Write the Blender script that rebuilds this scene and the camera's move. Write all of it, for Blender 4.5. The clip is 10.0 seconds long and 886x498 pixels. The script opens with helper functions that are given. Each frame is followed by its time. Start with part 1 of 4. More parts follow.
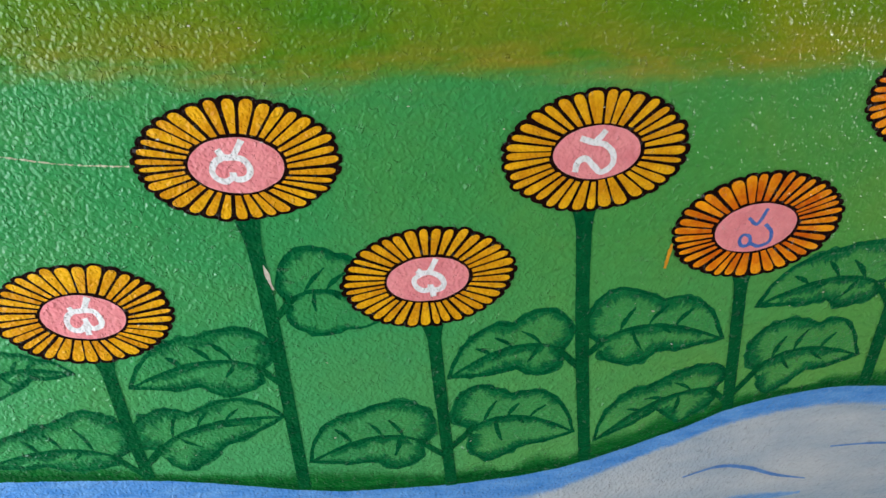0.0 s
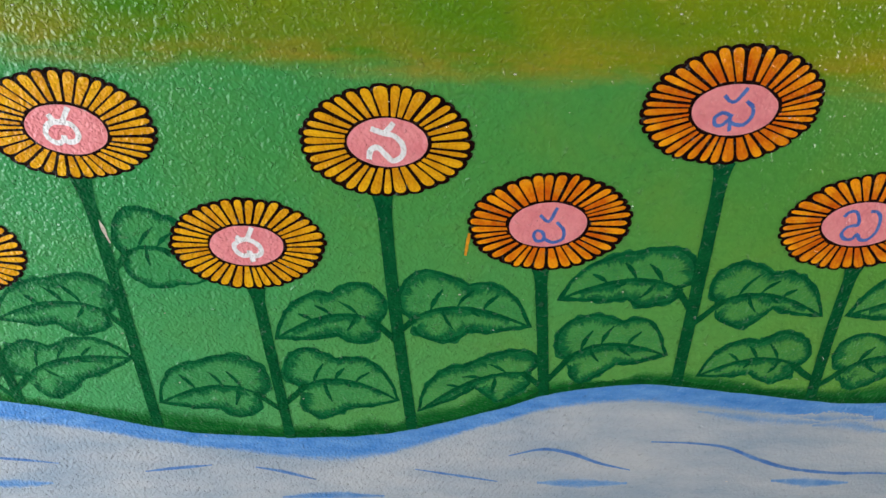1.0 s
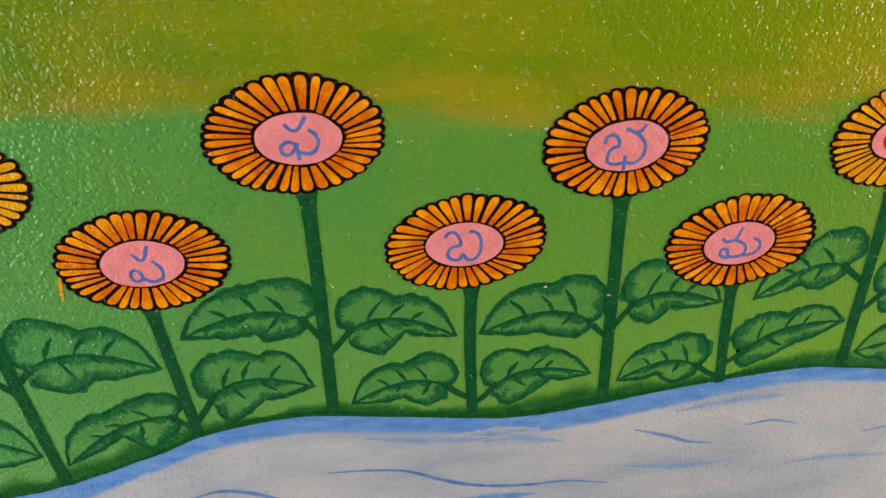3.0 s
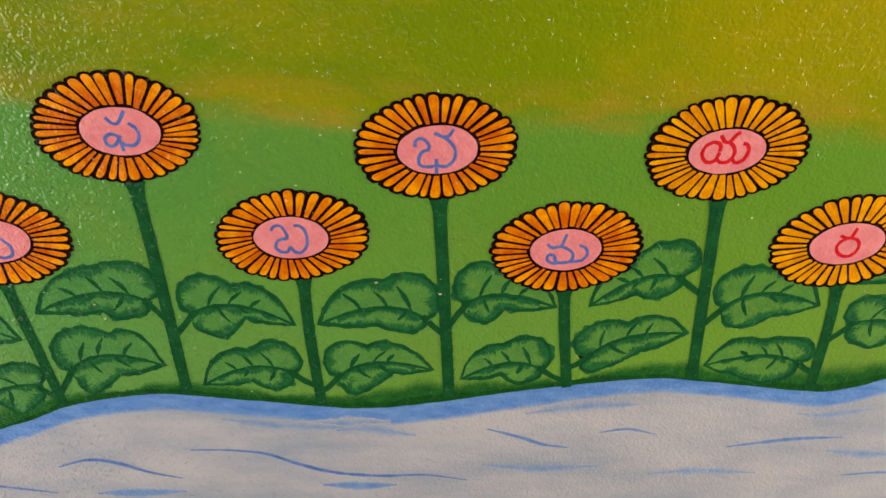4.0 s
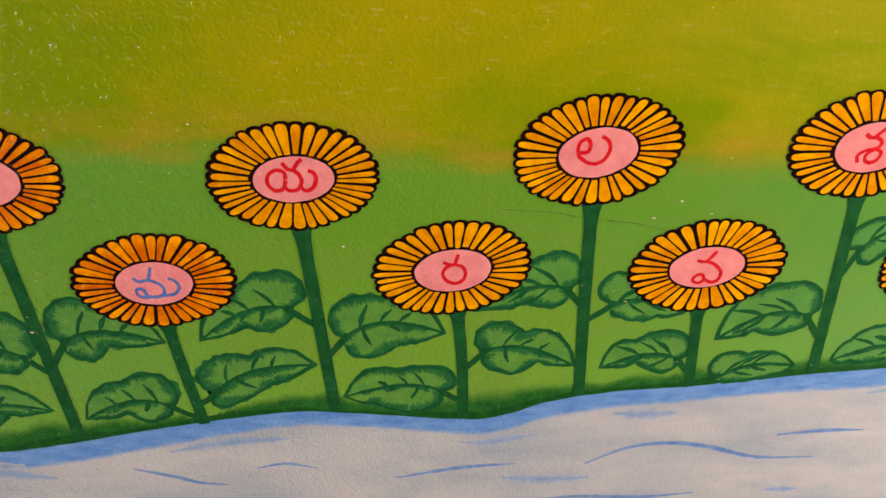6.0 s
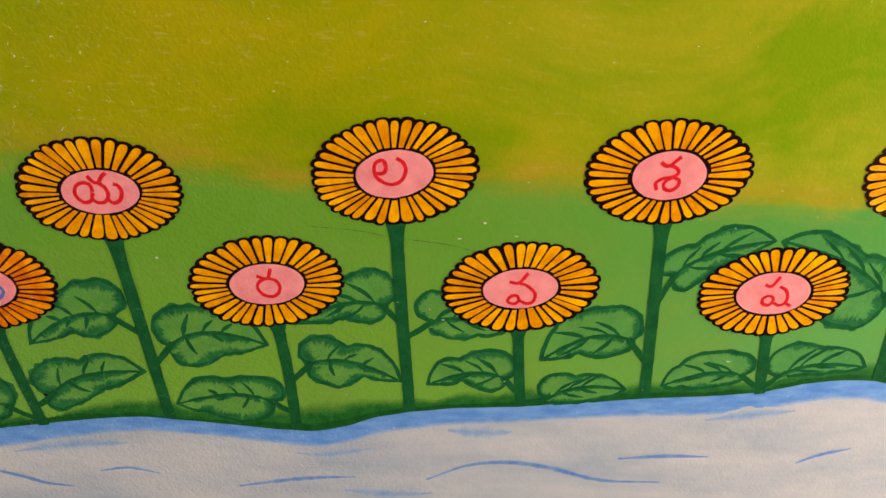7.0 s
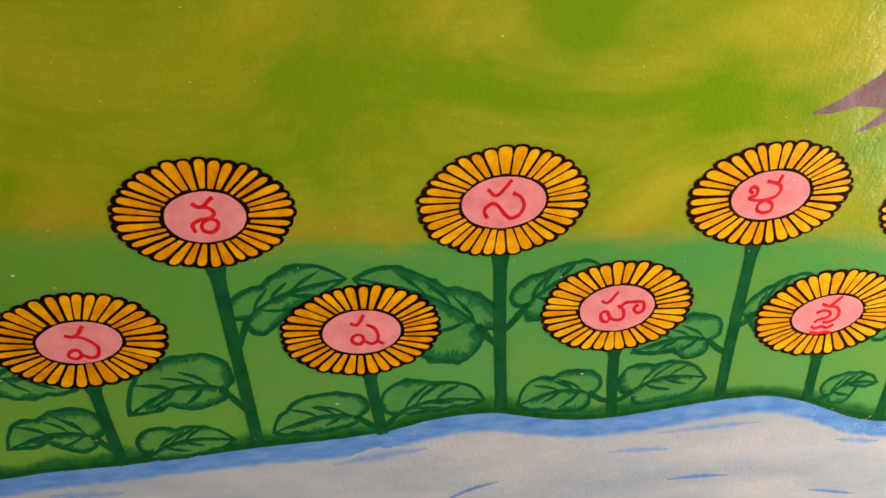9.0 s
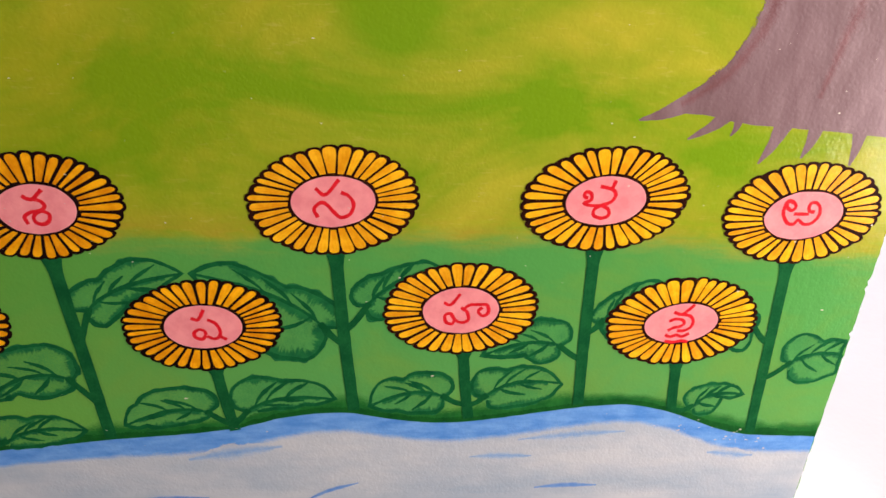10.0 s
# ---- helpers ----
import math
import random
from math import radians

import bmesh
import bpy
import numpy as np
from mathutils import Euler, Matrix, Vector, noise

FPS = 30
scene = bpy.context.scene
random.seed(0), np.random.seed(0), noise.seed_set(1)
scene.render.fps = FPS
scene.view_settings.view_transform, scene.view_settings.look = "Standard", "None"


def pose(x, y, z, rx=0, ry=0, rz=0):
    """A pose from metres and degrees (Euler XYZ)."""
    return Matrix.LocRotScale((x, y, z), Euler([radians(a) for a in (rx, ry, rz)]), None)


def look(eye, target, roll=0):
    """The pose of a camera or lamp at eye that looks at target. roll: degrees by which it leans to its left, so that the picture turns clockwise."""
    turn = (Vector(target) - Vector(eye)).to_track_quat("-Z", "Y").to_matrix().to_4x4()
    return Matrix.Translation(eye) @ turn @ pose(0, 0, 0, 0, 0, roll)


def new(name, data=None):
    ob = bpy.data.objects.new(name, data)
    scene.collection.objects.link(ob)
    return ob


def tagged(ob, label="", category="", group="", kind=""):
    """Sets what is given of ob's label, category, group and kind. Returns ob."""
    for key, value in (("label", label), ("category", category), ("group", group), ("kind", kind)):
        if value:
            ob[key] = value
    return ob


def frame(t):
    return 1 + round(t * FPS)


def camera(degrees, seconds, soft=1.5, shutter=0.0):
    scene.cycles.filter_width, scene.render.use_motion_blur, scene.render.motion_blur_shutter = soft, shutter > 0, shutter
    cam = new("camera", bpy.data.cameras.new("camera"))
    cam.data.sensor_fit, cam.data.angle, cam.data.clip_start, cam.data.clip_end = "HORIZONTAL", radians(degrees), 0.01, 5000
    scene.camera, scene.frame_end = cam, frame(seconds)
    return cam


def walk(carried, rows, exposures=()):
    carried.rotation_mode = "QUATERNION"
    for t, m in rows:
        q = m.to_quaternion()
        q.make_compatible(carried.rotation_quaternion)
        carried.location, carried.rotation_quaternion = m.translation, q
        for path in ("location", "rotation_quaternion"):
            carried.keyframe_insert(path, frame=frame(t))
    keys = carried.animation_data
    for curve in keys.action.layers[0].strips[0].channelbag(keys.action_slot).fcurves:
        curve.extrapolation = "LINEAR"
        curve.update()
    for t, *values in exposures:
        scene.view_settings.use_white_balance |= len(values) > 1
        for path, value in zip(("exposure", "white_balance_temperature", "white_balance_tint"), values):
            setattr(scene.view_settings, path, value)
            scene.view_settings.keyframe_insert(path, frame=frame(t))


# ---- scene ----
cam = camera(68.0, 10.0)
PATH = [
    (0, (0.402, -0.601, 1.343), (0.524, 1.133, 0.354), -1.8),
    (0.5, (0.502, -0.619, 1.353), (0.574, 1.121, 0.371), -0.7),
    (1, (0.673, -0.676, 1.367), (0.648, 1.043, 0.345), 0.8),
    (1.5, (0.751, -0.705, 1.369), (0.743, 1.042, 0.394), 0.5),
    (2, (0.846, -0.682, 1.364), (0.942, 1.048, 0.366), 1.0),
    (2.5, (0.938, -0.671, 1.368), (1.096, 1.059, 0.378), 2.5),
    (3, (1.041, -0.658, 1.382), (1.25, 1.068, 0.394), 1.2),
    (3.2, (1.086, -0.663, 1.386), (1.277, 1.065, 0.397), 1.3),
    (4.3, (1.373, -0.726, 1.397), (1.418, 1.029, 0.439), 1.6),
    (4.5, (1.405, -0.729, 1.395), (1.463, 1.036, 0.457), 1.6),
    (5, (1.5, -0.706, 1.388), (1.7, 1.038, 0.43), 3.1),
    (5.5, (1.633, -0.694, 1.397), (1.85, 1.054, 0.45), 4.0),
    (5.7, (1.687, -0.685, 1.407), (1.879, 1.057, 0.444), 2.5),
    (6.8, (1.972, -0.708, 1.433), (2.069, 1.059, 0.5), 2.7),
    (7, (2.023, -0.72, 1.438), (2.115, 1.054, 0.519), 2.6),
    (7.5, (2.123, -0.74, 1.441), (2.281, 1.06, 0.583), 2.6),
    (8, (2.217, -0.724, 1.446), (2.468, 1.074, 0.606), 2.6),
    (8.5, (2.37, -0.702, 1.456), (2.62, 1.084, 0.592), 3.6),
    (9, (2.49, -0.699, 1.465), (2.75, 1.082, 0.594), 2.4),
    (9.5, (2.624, -0.719, 1.466), (2.758, 1.076, 0.595), 3.4),
    (10, (2.714, -0.746, 1.459), (2.914, 1.066, 0.637), 2.8),
]
walk(cam, [(t, look(eye, target, roll)) for t, eye, target, roll in PATH], [
    (0.0, -0.12, 6150, 8), (1.5, -0.02, 6500, 12), (3.0, 0.08, 7250, 18), (5.5, 0.06, 7900, 25), (8.0, -0.22, 7500, 18), (9.2, -0.58, 7250, 18), (10.0, -0.46, 6750, 21)])

END = 3.387        # right end of the painted wall, at a doorway
WEST, SOUTH, EAST, TOP = -1.6, -3.0, 4.55, 2.9

# ---- light ----
world = bpy.data.worlds.new("sky")
scene.world = world
world.use_nodes = True
wn = world.node_tree
sky = wn.nodes.new("ShaderNodeTexSky")
sky.sky_type, sky.sun_disc = "NISHITA", False
sky.sun_elevation, sky.sun_rotation = radians(52), radians(80)
wn.links.new(sky.outputs[0], wn.nodes["Background"].inputs[0])
wn.nodes["Background"].inputs[1].default_value = 0.15

sun = new("sun", bpy.data.lights.new("sun", "SUN"))
sun.data.energy, sun.data.angle, sun.data.color = 5.0, radians(0.5), (1.0, 0.95, 0.88)
sun.matrix_world = look((12, 1.5, 16), (0, 0.4, 0))


def area_daylight(name, place, target, width, height, power, colour):
    lamp = new(name, bpy.data.lights.new(name, "AREA"))
    lamp.data.shape, lamp.data.size, lamp.data.size_y = "RECTANGLE", width, height
    lamp.data.energy, lamp.data.color = power, colour
    lamp.matrix_world = look(place, target)
    return lamp


# added area lamps stand in for daylight; the openings around them are assumed, unseen
area_daylight("added_daylight_south", (0.6, -2.98, 2.45), (0.6, 0, 1.1), 2.3, 0.6, 20, (1.0, 0.97, 0.90))
area_daylight("added_daylight_west", (WEST + 0.02, -0.95, 1.05), (0.5, -0.95, 1.0), 1.2, 1.9, 76, (0.92, 0.98, 1.0))
area_daylight("added_daylight_east", (EAST - 0.02, -0.92, 1.45), (3.0, -0.92, 1.35), 1.2, 1.6, 125, (1.0, 0.95, 0.86))


# ---- materials ----
def nodes_of(name):
    m = bpy.data.materials.new(name)
    m.use_nodes = True
    return m, m.node_tree, m.node_tree.nodes["Principled BSDF"]


def add(tree, kind, **values):
    node = tree.nodes.new(kind)
    for key, value in values.items():
        if key in node.inputs:
            node.inputs[key].default_value = value
    return node


def math_node(tree, op, a, b=None, c=None, clamp=False):
    node = tree.nodes.new("ShaderNodeMath")
    node.operation, node.use_clamp = op, clamp
    for slot, v in zip(node.inputs, (a, b, c)):
        if v is None:
            continue
        if isinstance(v, (int, float)):
            slot.default_value = v
        else:
            tree.links.new(v, slot)
    return node.outputs[0]


def mix(tree, fac, a, b):
    node = tree.nodes.new("ShaderNodeMix")
    node.data_type = "RGBA"
    for slot, v in ((node.inputs[0], fac), (node.inputs[6], a), (node.inputs[7], b)):
        if isinstance(v, (int, float)):
            slot.default_value = v
        elif isinstance(v, tuple):
            slot.default_value = (*v, 1)
        else:
            tree.links.new(v, slot)
    return node.outputs[2]


def place_of(tree):
    return tree.nodes.new("ShaderNodeNewGeometry").outputs["Position"]


def noise_of(tree, scale, detail=3.0, rough=0.55, stretch=None, warp=0.0):
    n = add(tree, "ShaderNodeTexNoise", Scale=scale, Detail=detail, Roughness=rough, Distortion=warp)
    if stretch:
        m = add(tree, "ShaderNodeMapping")
        m.inputs["Scale"].default_value = stretch
        tree.links.new(place_of(tree), m.inputs["Vector"])
        tree.links.new(m.outputs[0], n.inputs["Vector"])
    else:
        tree.links.new(place_of(tree), n.inputs["Vector"])
    return n.outputs[0]


def stipple(tree, bsdf, sheen, strength=1.0):
    """Roller stipple of the plaster, the same under all the paint layers."""
    grains = add(tree, "ShaderNodeTexVoronoi", Scale=235, Smoothness=0.7, Randomness=1.0)
    grains.feature = "SMOOTH_F1"
    warp = tree.nodes.new("ShaderNodeVectorMath")
    warp.operation = "MULTIPLY_ADD"
    shake = add(tree, "ShaderNodeTexNoise", Scale=90, Detail=1.0)
    tree.links.new(place_of(tree), shake.inputs["Vector"])
    tree.links.new(shake.outputs["Color"], warp.inputs[0])
    warp.inputs[1].default_value = (0.006, 0.006, 0.006)
    tree.links.new(place_of(tree), warp.inputs[2])
    tree.links.new(warp.outputs[0], grains.inputs["Vector"])
    lumps = noise_of(tree, 95, 2.0, 0.5)
    coarse = math_node(tree, "MULTIPLY_ADD", grains.outputs["Distance"], -0.75, math_node(tree, "MULTIPLY_ADD", lumps, 0.75, 0.45))
    fine = noise_of(tree, 520, 2.0, 0.5)
    swell = noise_of(tree, 14, 2.0)
    # the roller left the left part of the wall rougher than the right
    x = add(tree, "ShaderNodeSeparateXYZ")
    tree.links.new(place_of(tree), x.inputs[0])
    rough = math_node(tree, "MULTIPLY_ADD", x.outputs[0], -0.36, 0.84)
    rough = math_node(tree, "MINIMUM", math_node(tree, "MAXIMUM", rough, 0.06), 0.54)
    h = math_node(tree, "MULTIPLY_ADD", fine, 0.18, coarse)
    h = math_node(tree, "MULTIPLY", h, rough)
    # single raised grains and short ridges between the smoother parts
    lone = tree.nodes.new("ShaderNodeMapRange")
    lone.interpolation_type = "SMOOTHSTEP"
    lone.inputs[1].default_value, lone.inputs[2].default_value = 0.60, 0.74
    tree.links.new(noise_of(tree, 120, 2.0, 0.6, None, 0.5), lone.inputs[0])
    h = math_node(tree, "MULTIPLY_ADD", lone.outputs[0], math_node(tree, "MULTIPLY_ADD", rough, 0.62, -0.03), h)
    # the raised grains are polished and glint
    tree.links.new(math_node(tree, "MULTIPLY_ADD", math_node(tree, "MULTIPLY", lone.outputs[0], rough), 1.1, sheen), bsdf.inputs["Specular IOR Level"])
    h = math_node(tree, "MULTIPLY_ADD", swell, 0.3, h)
    b = add(tree, "ShaderNodeBump", Strength=1.0 * strength, Distance=0.0050)
    tree.links.new(h, b.inputs["Height"])
    tree.links.new(b.outputs[0], bsdf.inputs["Normal"])
    return math_node(tree, "MULTIPLY_ADD", math_node(tree, "ADD", coarse, -0.5), math_node(tree, "MINIMUM", rough, 1.0), 0.5)


def speckled(tree, colour, coarse, amount=0.18):
    """Scales the colour with the stipple height: paler on the grains, darker in the pits."""
    v = math_node(tree, "MULTIPLY_ADD", coarse, 2 * amount, 1 - amount)
    hsv = add(tree, "ShaderNodeHueSaturation")
    tree.links.new(colour, hsv.inputs["Color"])
    tree.links.new(v, hsv.inputs["Value"])
    return hsv.outputs[0]


def wall_colour(tree):
    """Meadow green with a band of olive yellow above it, brushed into one another."""
    xyz = add(tree, "ShaderNodeSeparateXYZ")
    tree.links.new(place_of(tree), xyz.inputs[0])
    x, z = xyz.outputs[0], xyz.outputs[2]
    wide = noise_of(tree, 2.2, 3.0, 0.5, (1.0, 1.0, 2.4))
    brush = noise_of(tree, 9.0, 4.0, 0.6, (1.0, 1.0, 4.0))
    # border between green and olive: falls slowly to the right
    rise = math_node(tree, "MULTIPLY_ADD", x, 0.022, -1.19)
    h = math_node(tree, "ADD", z, rise)
    h = math_node(tree, "ADD", h, math_node(tree, "MULTIPLY_ADD", wide, 0.08, -0.04))
    h = math_node(tree, "ADD", h, math_node(tree, "MULTIPLY_ADD", brush, 0.04, -0.02))
    r = tree.nodes.new("ShaderNodeMapRange")
    r.interpolation_type = "SMOOTHSTEP"
    r.inputs[1].default_value, r.inputs[2].default_value = -0.014, 0.022
    tree.links.new(h, r.inputs[0])
    # the green grows lighter and yellower towards the ground and to the right
    low = tree.nodes.new("ShaderNodeMapRange")
    low.inputs[1].default_value, low.inputs[2].default_value = 1.08, 0.72
    tree.links.new(z, low.inputs[0])
    right = tree.nodes.new("ShaderNodeMapRange")
    right.inputs[1].default_value, right.inputs[2].default_value = 0.25, 1.55
    tree.links.new(math_node(tree, "MULTIPLY_ADD", wide, 0.8, math_node(tree, "ADD", x, -0.4)), right.inputs[0])
    # cool-to-warm change along x is partly the light's tint, in green and olive
    cool = mix(tree, low.outputs[0], (0.042, 0.280, 0.080), (0.072, 0.335, 0.112))
    warm = mix(tree, low.outputs[0], (0.115, 0.315, 0.028), (0.165, 0.385, 0.048))
    green = mix(tree, right.outputs[0], cool, warm)
    end = tree.nodes.new("ShaderNodeMapRange")
    end.inputs[1].default_value, end.inputs[2].default_value = 1.95, 2.7
    tree.links.new(math_node(tree, "MULTIPLY_ADD", wide, 0.6, math_node(tree, "ADD", x, -0.3)), end.inputs[0])
    green = mix(tree, end.outputs[0], green, mix(tree, low.outputs[0], (0.072, 0.31, 0.066), (0.100, 0.345, 0.088)))
    mottle = noise_of(tree, 7.5, 4.0, 0.6, (1.0, 1.0, 1.4), 0.4)
    mr = tree.nodes.new("ShaderNodeMapRange")
    mr.inputs[1].default_value, mr.inputs[2].default_value, mr.inputs[4].default_value = 0.45, 0.68, 0.55
    tree.links.new(mottle, mr.inputs[0])
    green = mix(tree, math_node(tree, "MULTIPLY", mr.outputs[0], math_node(tree, "MULTIPLY_ADD", right.outputs[0], 0.75, 0.25)), green, (0.15, 0.31, 0.045))
    tone = noise_of(tree, 3.2, 4.0, 0.6, (1.0, 1.0, 2.0), 0.6)
    tr = tree.nodes.new("ShaderNodeMapRange")
    tr.inputs[1].default_value, tr.inputs[2].default_value = 0.41, 0.68
    tree.links.new(tone, tr.inputs[0])
    olive_left = mix(tree, tr.outputs[0], (0.060, 0.205, 0.008), (0.19, 0.235, 0.006))
    olive_right = mix(tree, tr.outputs[0], (0.195, 0.285, 0.004), (0.36, 0.325, 0.006))
    olive = mix(tree, right.outputs[0], olive_left, olive_right)
    olive = mix(tree, end.outputs[0], olive, mix(tree, tr.outputs[0], (0.16, 0.30, 0.008), (0.44, 0.40, 0.030)))
    col = mix(tree, r.outputs[0], green, olive)
    # warm ochre streak along the border
    band = math_node(tree, "SUBTRACT", 1.0, math_node(tree, "MULTIPLY", math_node(tree, "ABSOLUTE", math_node(tree, "ADD", h, -0.02)), 26.0), clamp=True)
    band = math_node(tree, "MULTIPLY", band, math_node(tree, "MULTIPLY_ADD", brush, 2.4, -0.95, clamp=True), clamp=True)
    col = mix(tree, math_node(tree, "MULTIPLY", band, 0.85), col, (0.46, 0.26, 0.035))
    hatch = noise_of(tree, 34.0, 5.0, 0.7, (1.0, 1.0, 4.5), 0.3)
    hr = tree.nodes.new("ShaderNodeMapRange")
    hr.inputs[1].default_value, hr.inputs[2].default_value, hr.inputs[4].default_value = 0.57, 0.74, 0.75
    tree.links.new(hatch, hr.inputs[0])
    clumps = math_node(tree, "MULTIPLY_ADD", tone, 4.0, -1.7, clamp=True)
    col = mix(tree, math_node(tree, "MULTIPLY", math_node(tree, "MULTIPLY", hr.outputs[0], clumps), r.outputs[0]), col, (0.56, 0.45, 0.11))
    return col


WATER_DARK, WATER_LIGHT = (0.34, 0.41, 0.50), (0.53, 0.545, 0.575)


def water_colour(tree):
    r = tree.nodes.new("ShaderNodeMapRange")
    r.inputs[1].default_value, r.inputs[2].default_value = 0.32, 0.62
    tree.links.new(noise_of(tree, 4.0, 4.0, 0.6, (1.0, 1.0, 3.0)), r.inputs[0])
    return mix(tree, r.outputs[0], WATER_DARK, WATER_LIGHT)


def paint(name, dark, light, gloss=0.38, scale=30.0, stretch=None, streak=None, edge=0.0, cover=1.0, grain=0.18, vary=0.0, ramp=(0.35, 0.65), hair=False, root=0.0, under=None, sheen=0.11):
    """Wall paint. streak: bristle streaks along the stroke, by how much. edge: how far the stroke's borders are dry-brushed.
    cover: how much of what lies under it the paint hides."""
    m, tree, bsdf = nodes_of(name)
    n = noise_of(tree, scale, 4.0, 0.6, stretch)
    r = tree.nodes.new("ShaderNodeMapRange")
    r.inputs[1].default_value, r.inputs[2].default_value = ramp
    tree.links.new(n, r.inputs[0])
    fac = r.outputs[0]
    uv = tree.nodes.new("ShaderNodeUVMap").outputs[0]
    if streak:
        mp = add(tree, "ShaderNodeMapping")
        mp.inputs["Scale"].default_value = streak
        tree.links.new(uv, mp.inputs["Vector"])
        s = add(tree, "ShaderNodeTexNoise", Scale=1.0, Detail=3.0, Roughness=0.6)
        tree.links.new(mp.outputs[0], s.inputs["Vector"])
        fac = math_node(tree, "MULTIPLY_ADD", math_node(tree, "SUBTRACT", s.outputs[0], 0.5), 1.6, fac, clamp=True)
    if root:
        # petals were painted darker towards the centre
        along = add(tree, "ShaderNodeSeparateXYZ")
        tree.links.new(uv, along.inputs[0])
        fac = math_node(tree, "ADD", fac, math_node(tree, "MULTIPLY_ADD", along.outputs[1], 1.6 * root, -root), clamp=True)
    colour = mix(tree, fac, dark, light)
    if vary:
        info = tree.nodes.new("ShaderNodeObjectInfo")
        hsv = add(tree, "ShaderNodeHueSaturation")
        tree.links.new(math_node(tree, "MULTIPLY_ADD", info.outputs["Random"], 0.3 * vary, 1 - 0.15 * vary), hsv.inputs["Value"])
        tree.links.new(math_node(tree, "MULTIPLY_ADD", info.outputs["Random"], 0.02 * vary, 0.5 - 0.01 * vary), hsv.inputs["Hue"])
        tree.links.new(colour, hsv.inputs["Color"])
        colour = hsv.outputs[0]
    coarse = stipple(tree, bsdf, sheen)
    tree.links.new(speckled(tree, colour, coarse, grain), bsdf.inputs["Base Color"])
    bsdf.inputs["Roughness"].default_value = gloss
    if edge or cover < 1:
        # the brush takes on the bumps first: paint or no paint, in small flecks
        hold = math_node(tree, "MULTIPLY_ADD", noise_of(tree, 460, 2.0, 0.6), 0.7, math_node(tree, "MULTIPLY", coarse, 0.5))
        if hair:
            mp = add(tree, "ShaderNodeMapping")
            mp.inputs["Scale"].default_value = (0.9, 6.5, 1)
            tree.links.new(uv, mp.inputs["Vector"])
            h = add(tree, "ShaderNodeTexNoise", Scale=1.0, Detail=3.0, Roughness=0.65)
            tree.links.new(mp.outputs[0], h.inputs["Vector"])
            hold = math_node(tree, "MULTIPLY_ADD", h.outputs[0], 0.75, math_node(tree, "MULTIPLY", hold, 0.4))
        hold = math_node(tree, "MULTIPLY_ADD", noise_of(tree, 45, 2.0), 0.35, math_node(tree, "ADD", hold, -0.775))
        d = 1.0
        if edge:
            xyz = add(tree, "ShaderNodeSeparateXYZ")
            tree.links.new(uv, xyz.inputs[0])
            if hair:
                d = math_node(tree, "DIVIDE", xyz.outputs[0], edge)
            else:
                d = math_node(tree, "ABSOLUTE", math_node(tree, "MULTIPLY_ADD", xyz.outputs[0], 2.0, -1.0))
                d = math_node(tree, "DIVIDE", math_node(tree, "SUBTRACT", 1.0, d), edge)
        # full where d reaches 1; cover below 1 leaves gaps even there
        a = math_node(tree, "ADD", math_node(tree, "MULTIPLY", d, cover), math_node(tree, "MULTIPLY", hold, 1.6 if hair else 0.9 if under else 1.5))
        if under:
            # thin paint at the stroke's borders lets the ground colour through
            soft = tree.nodes.new("ShaderNodeMapRange")
            soft.interpolation_type = "SMOOTHSTEP"
            soft.inputs[1].default_value, soft.inputs[2].default_value = (0.30, 0.66) if hair else (0.18, 0.82)
            tree.links.new(a, soft.inputs[0])
            blend = mix(tree, soft.outputs[0], under(tree), colour)
            tree.links.new(speckled(tree, blend, coarse, grain), bsdf.inputs["Base Color"])
            a = math_node(tree, "ADD", a, 0.27)
        tree.links.new(math_node(tree, "GREATER_THAN", a, 0.5), bsdf.inputs["Alpha"])
    return m


def wall_paint():
    m, tree, bsdf = nodes_of("mural_background")
    col = wall_colour(tree)
    coarse = stipple(tree, bsdf, 0.20)
    tree.links.new(speckled(tree, col, coarse, 0.22), bsdf.inputs["Base Color"])
    bsdf.inputs["Roughness"].default_value = 0.17
    return m


WALL = wall_paint()
PETAL_YELLOW = paint("petal_yellow", (0.66, 0.27, 0.004), (0.86, 0.43, 0.007), 0.25, 60, streak=(7, 0.8, 1), vary=0.5, grain=0.09, root=0.35)
PETAL_ORANGE = paint("petal_orange", (0.70, 0.145, 0.003), (0.93, 0.33, 0.005), 0.25, 60, streak=(7, 0.8, 1), vary=0.8, grain=0.09, root=0.6)
PETAL_PALE = paint("petal_pale_gold", (0.78, 0.31, 0.006), (0.94, 0.47, 0.014), 0.25, 60, streak=(7, 0.8, 1), vary=0.6, grain=0.08, root=0.3)
PETAL_GOLD = paint("petal_gold", (0.72, 0.25, 0.003), (0.92, 0.405, 0.006), 0.25, 60, streak=(7, 0.8, 1), vary=0.6, grain=0.08, root=0.35)
OUTLINE = paint("outline_black", (0.006, 0.003, 0.003), (0.016, 0.005, 0.004), 0.35, 90, sheen=0.02)
OUTLINE_BROWN = paint("outline_brown", (0.012, 0.004, 0.003), (0.034, 0.009, 0.005), 0.35, 90, sheen=0.02)
DISC = paint("disc_pink", (0.80, 0.235, 0.255), (0.90, 0.31, 0.32), 0.28, 40, grain=0.10)
WHITE = paint("letter_white", (0.85, 0.78, 0.79), (0.90, 0.86, 0.86), 0.3, 60, edge=0.25, grain=0.06)
BLUE = paint("letter_blue", (0.065, 0.125, 0.42), (0.11, 0.20, 0.52), 0.3, 90, edge=0.45)
RED = paint("letter_red", (0.62, 0.006, 0.014), (0.78, 0.02, 0.03), 0.3, 90, edge=0.35)
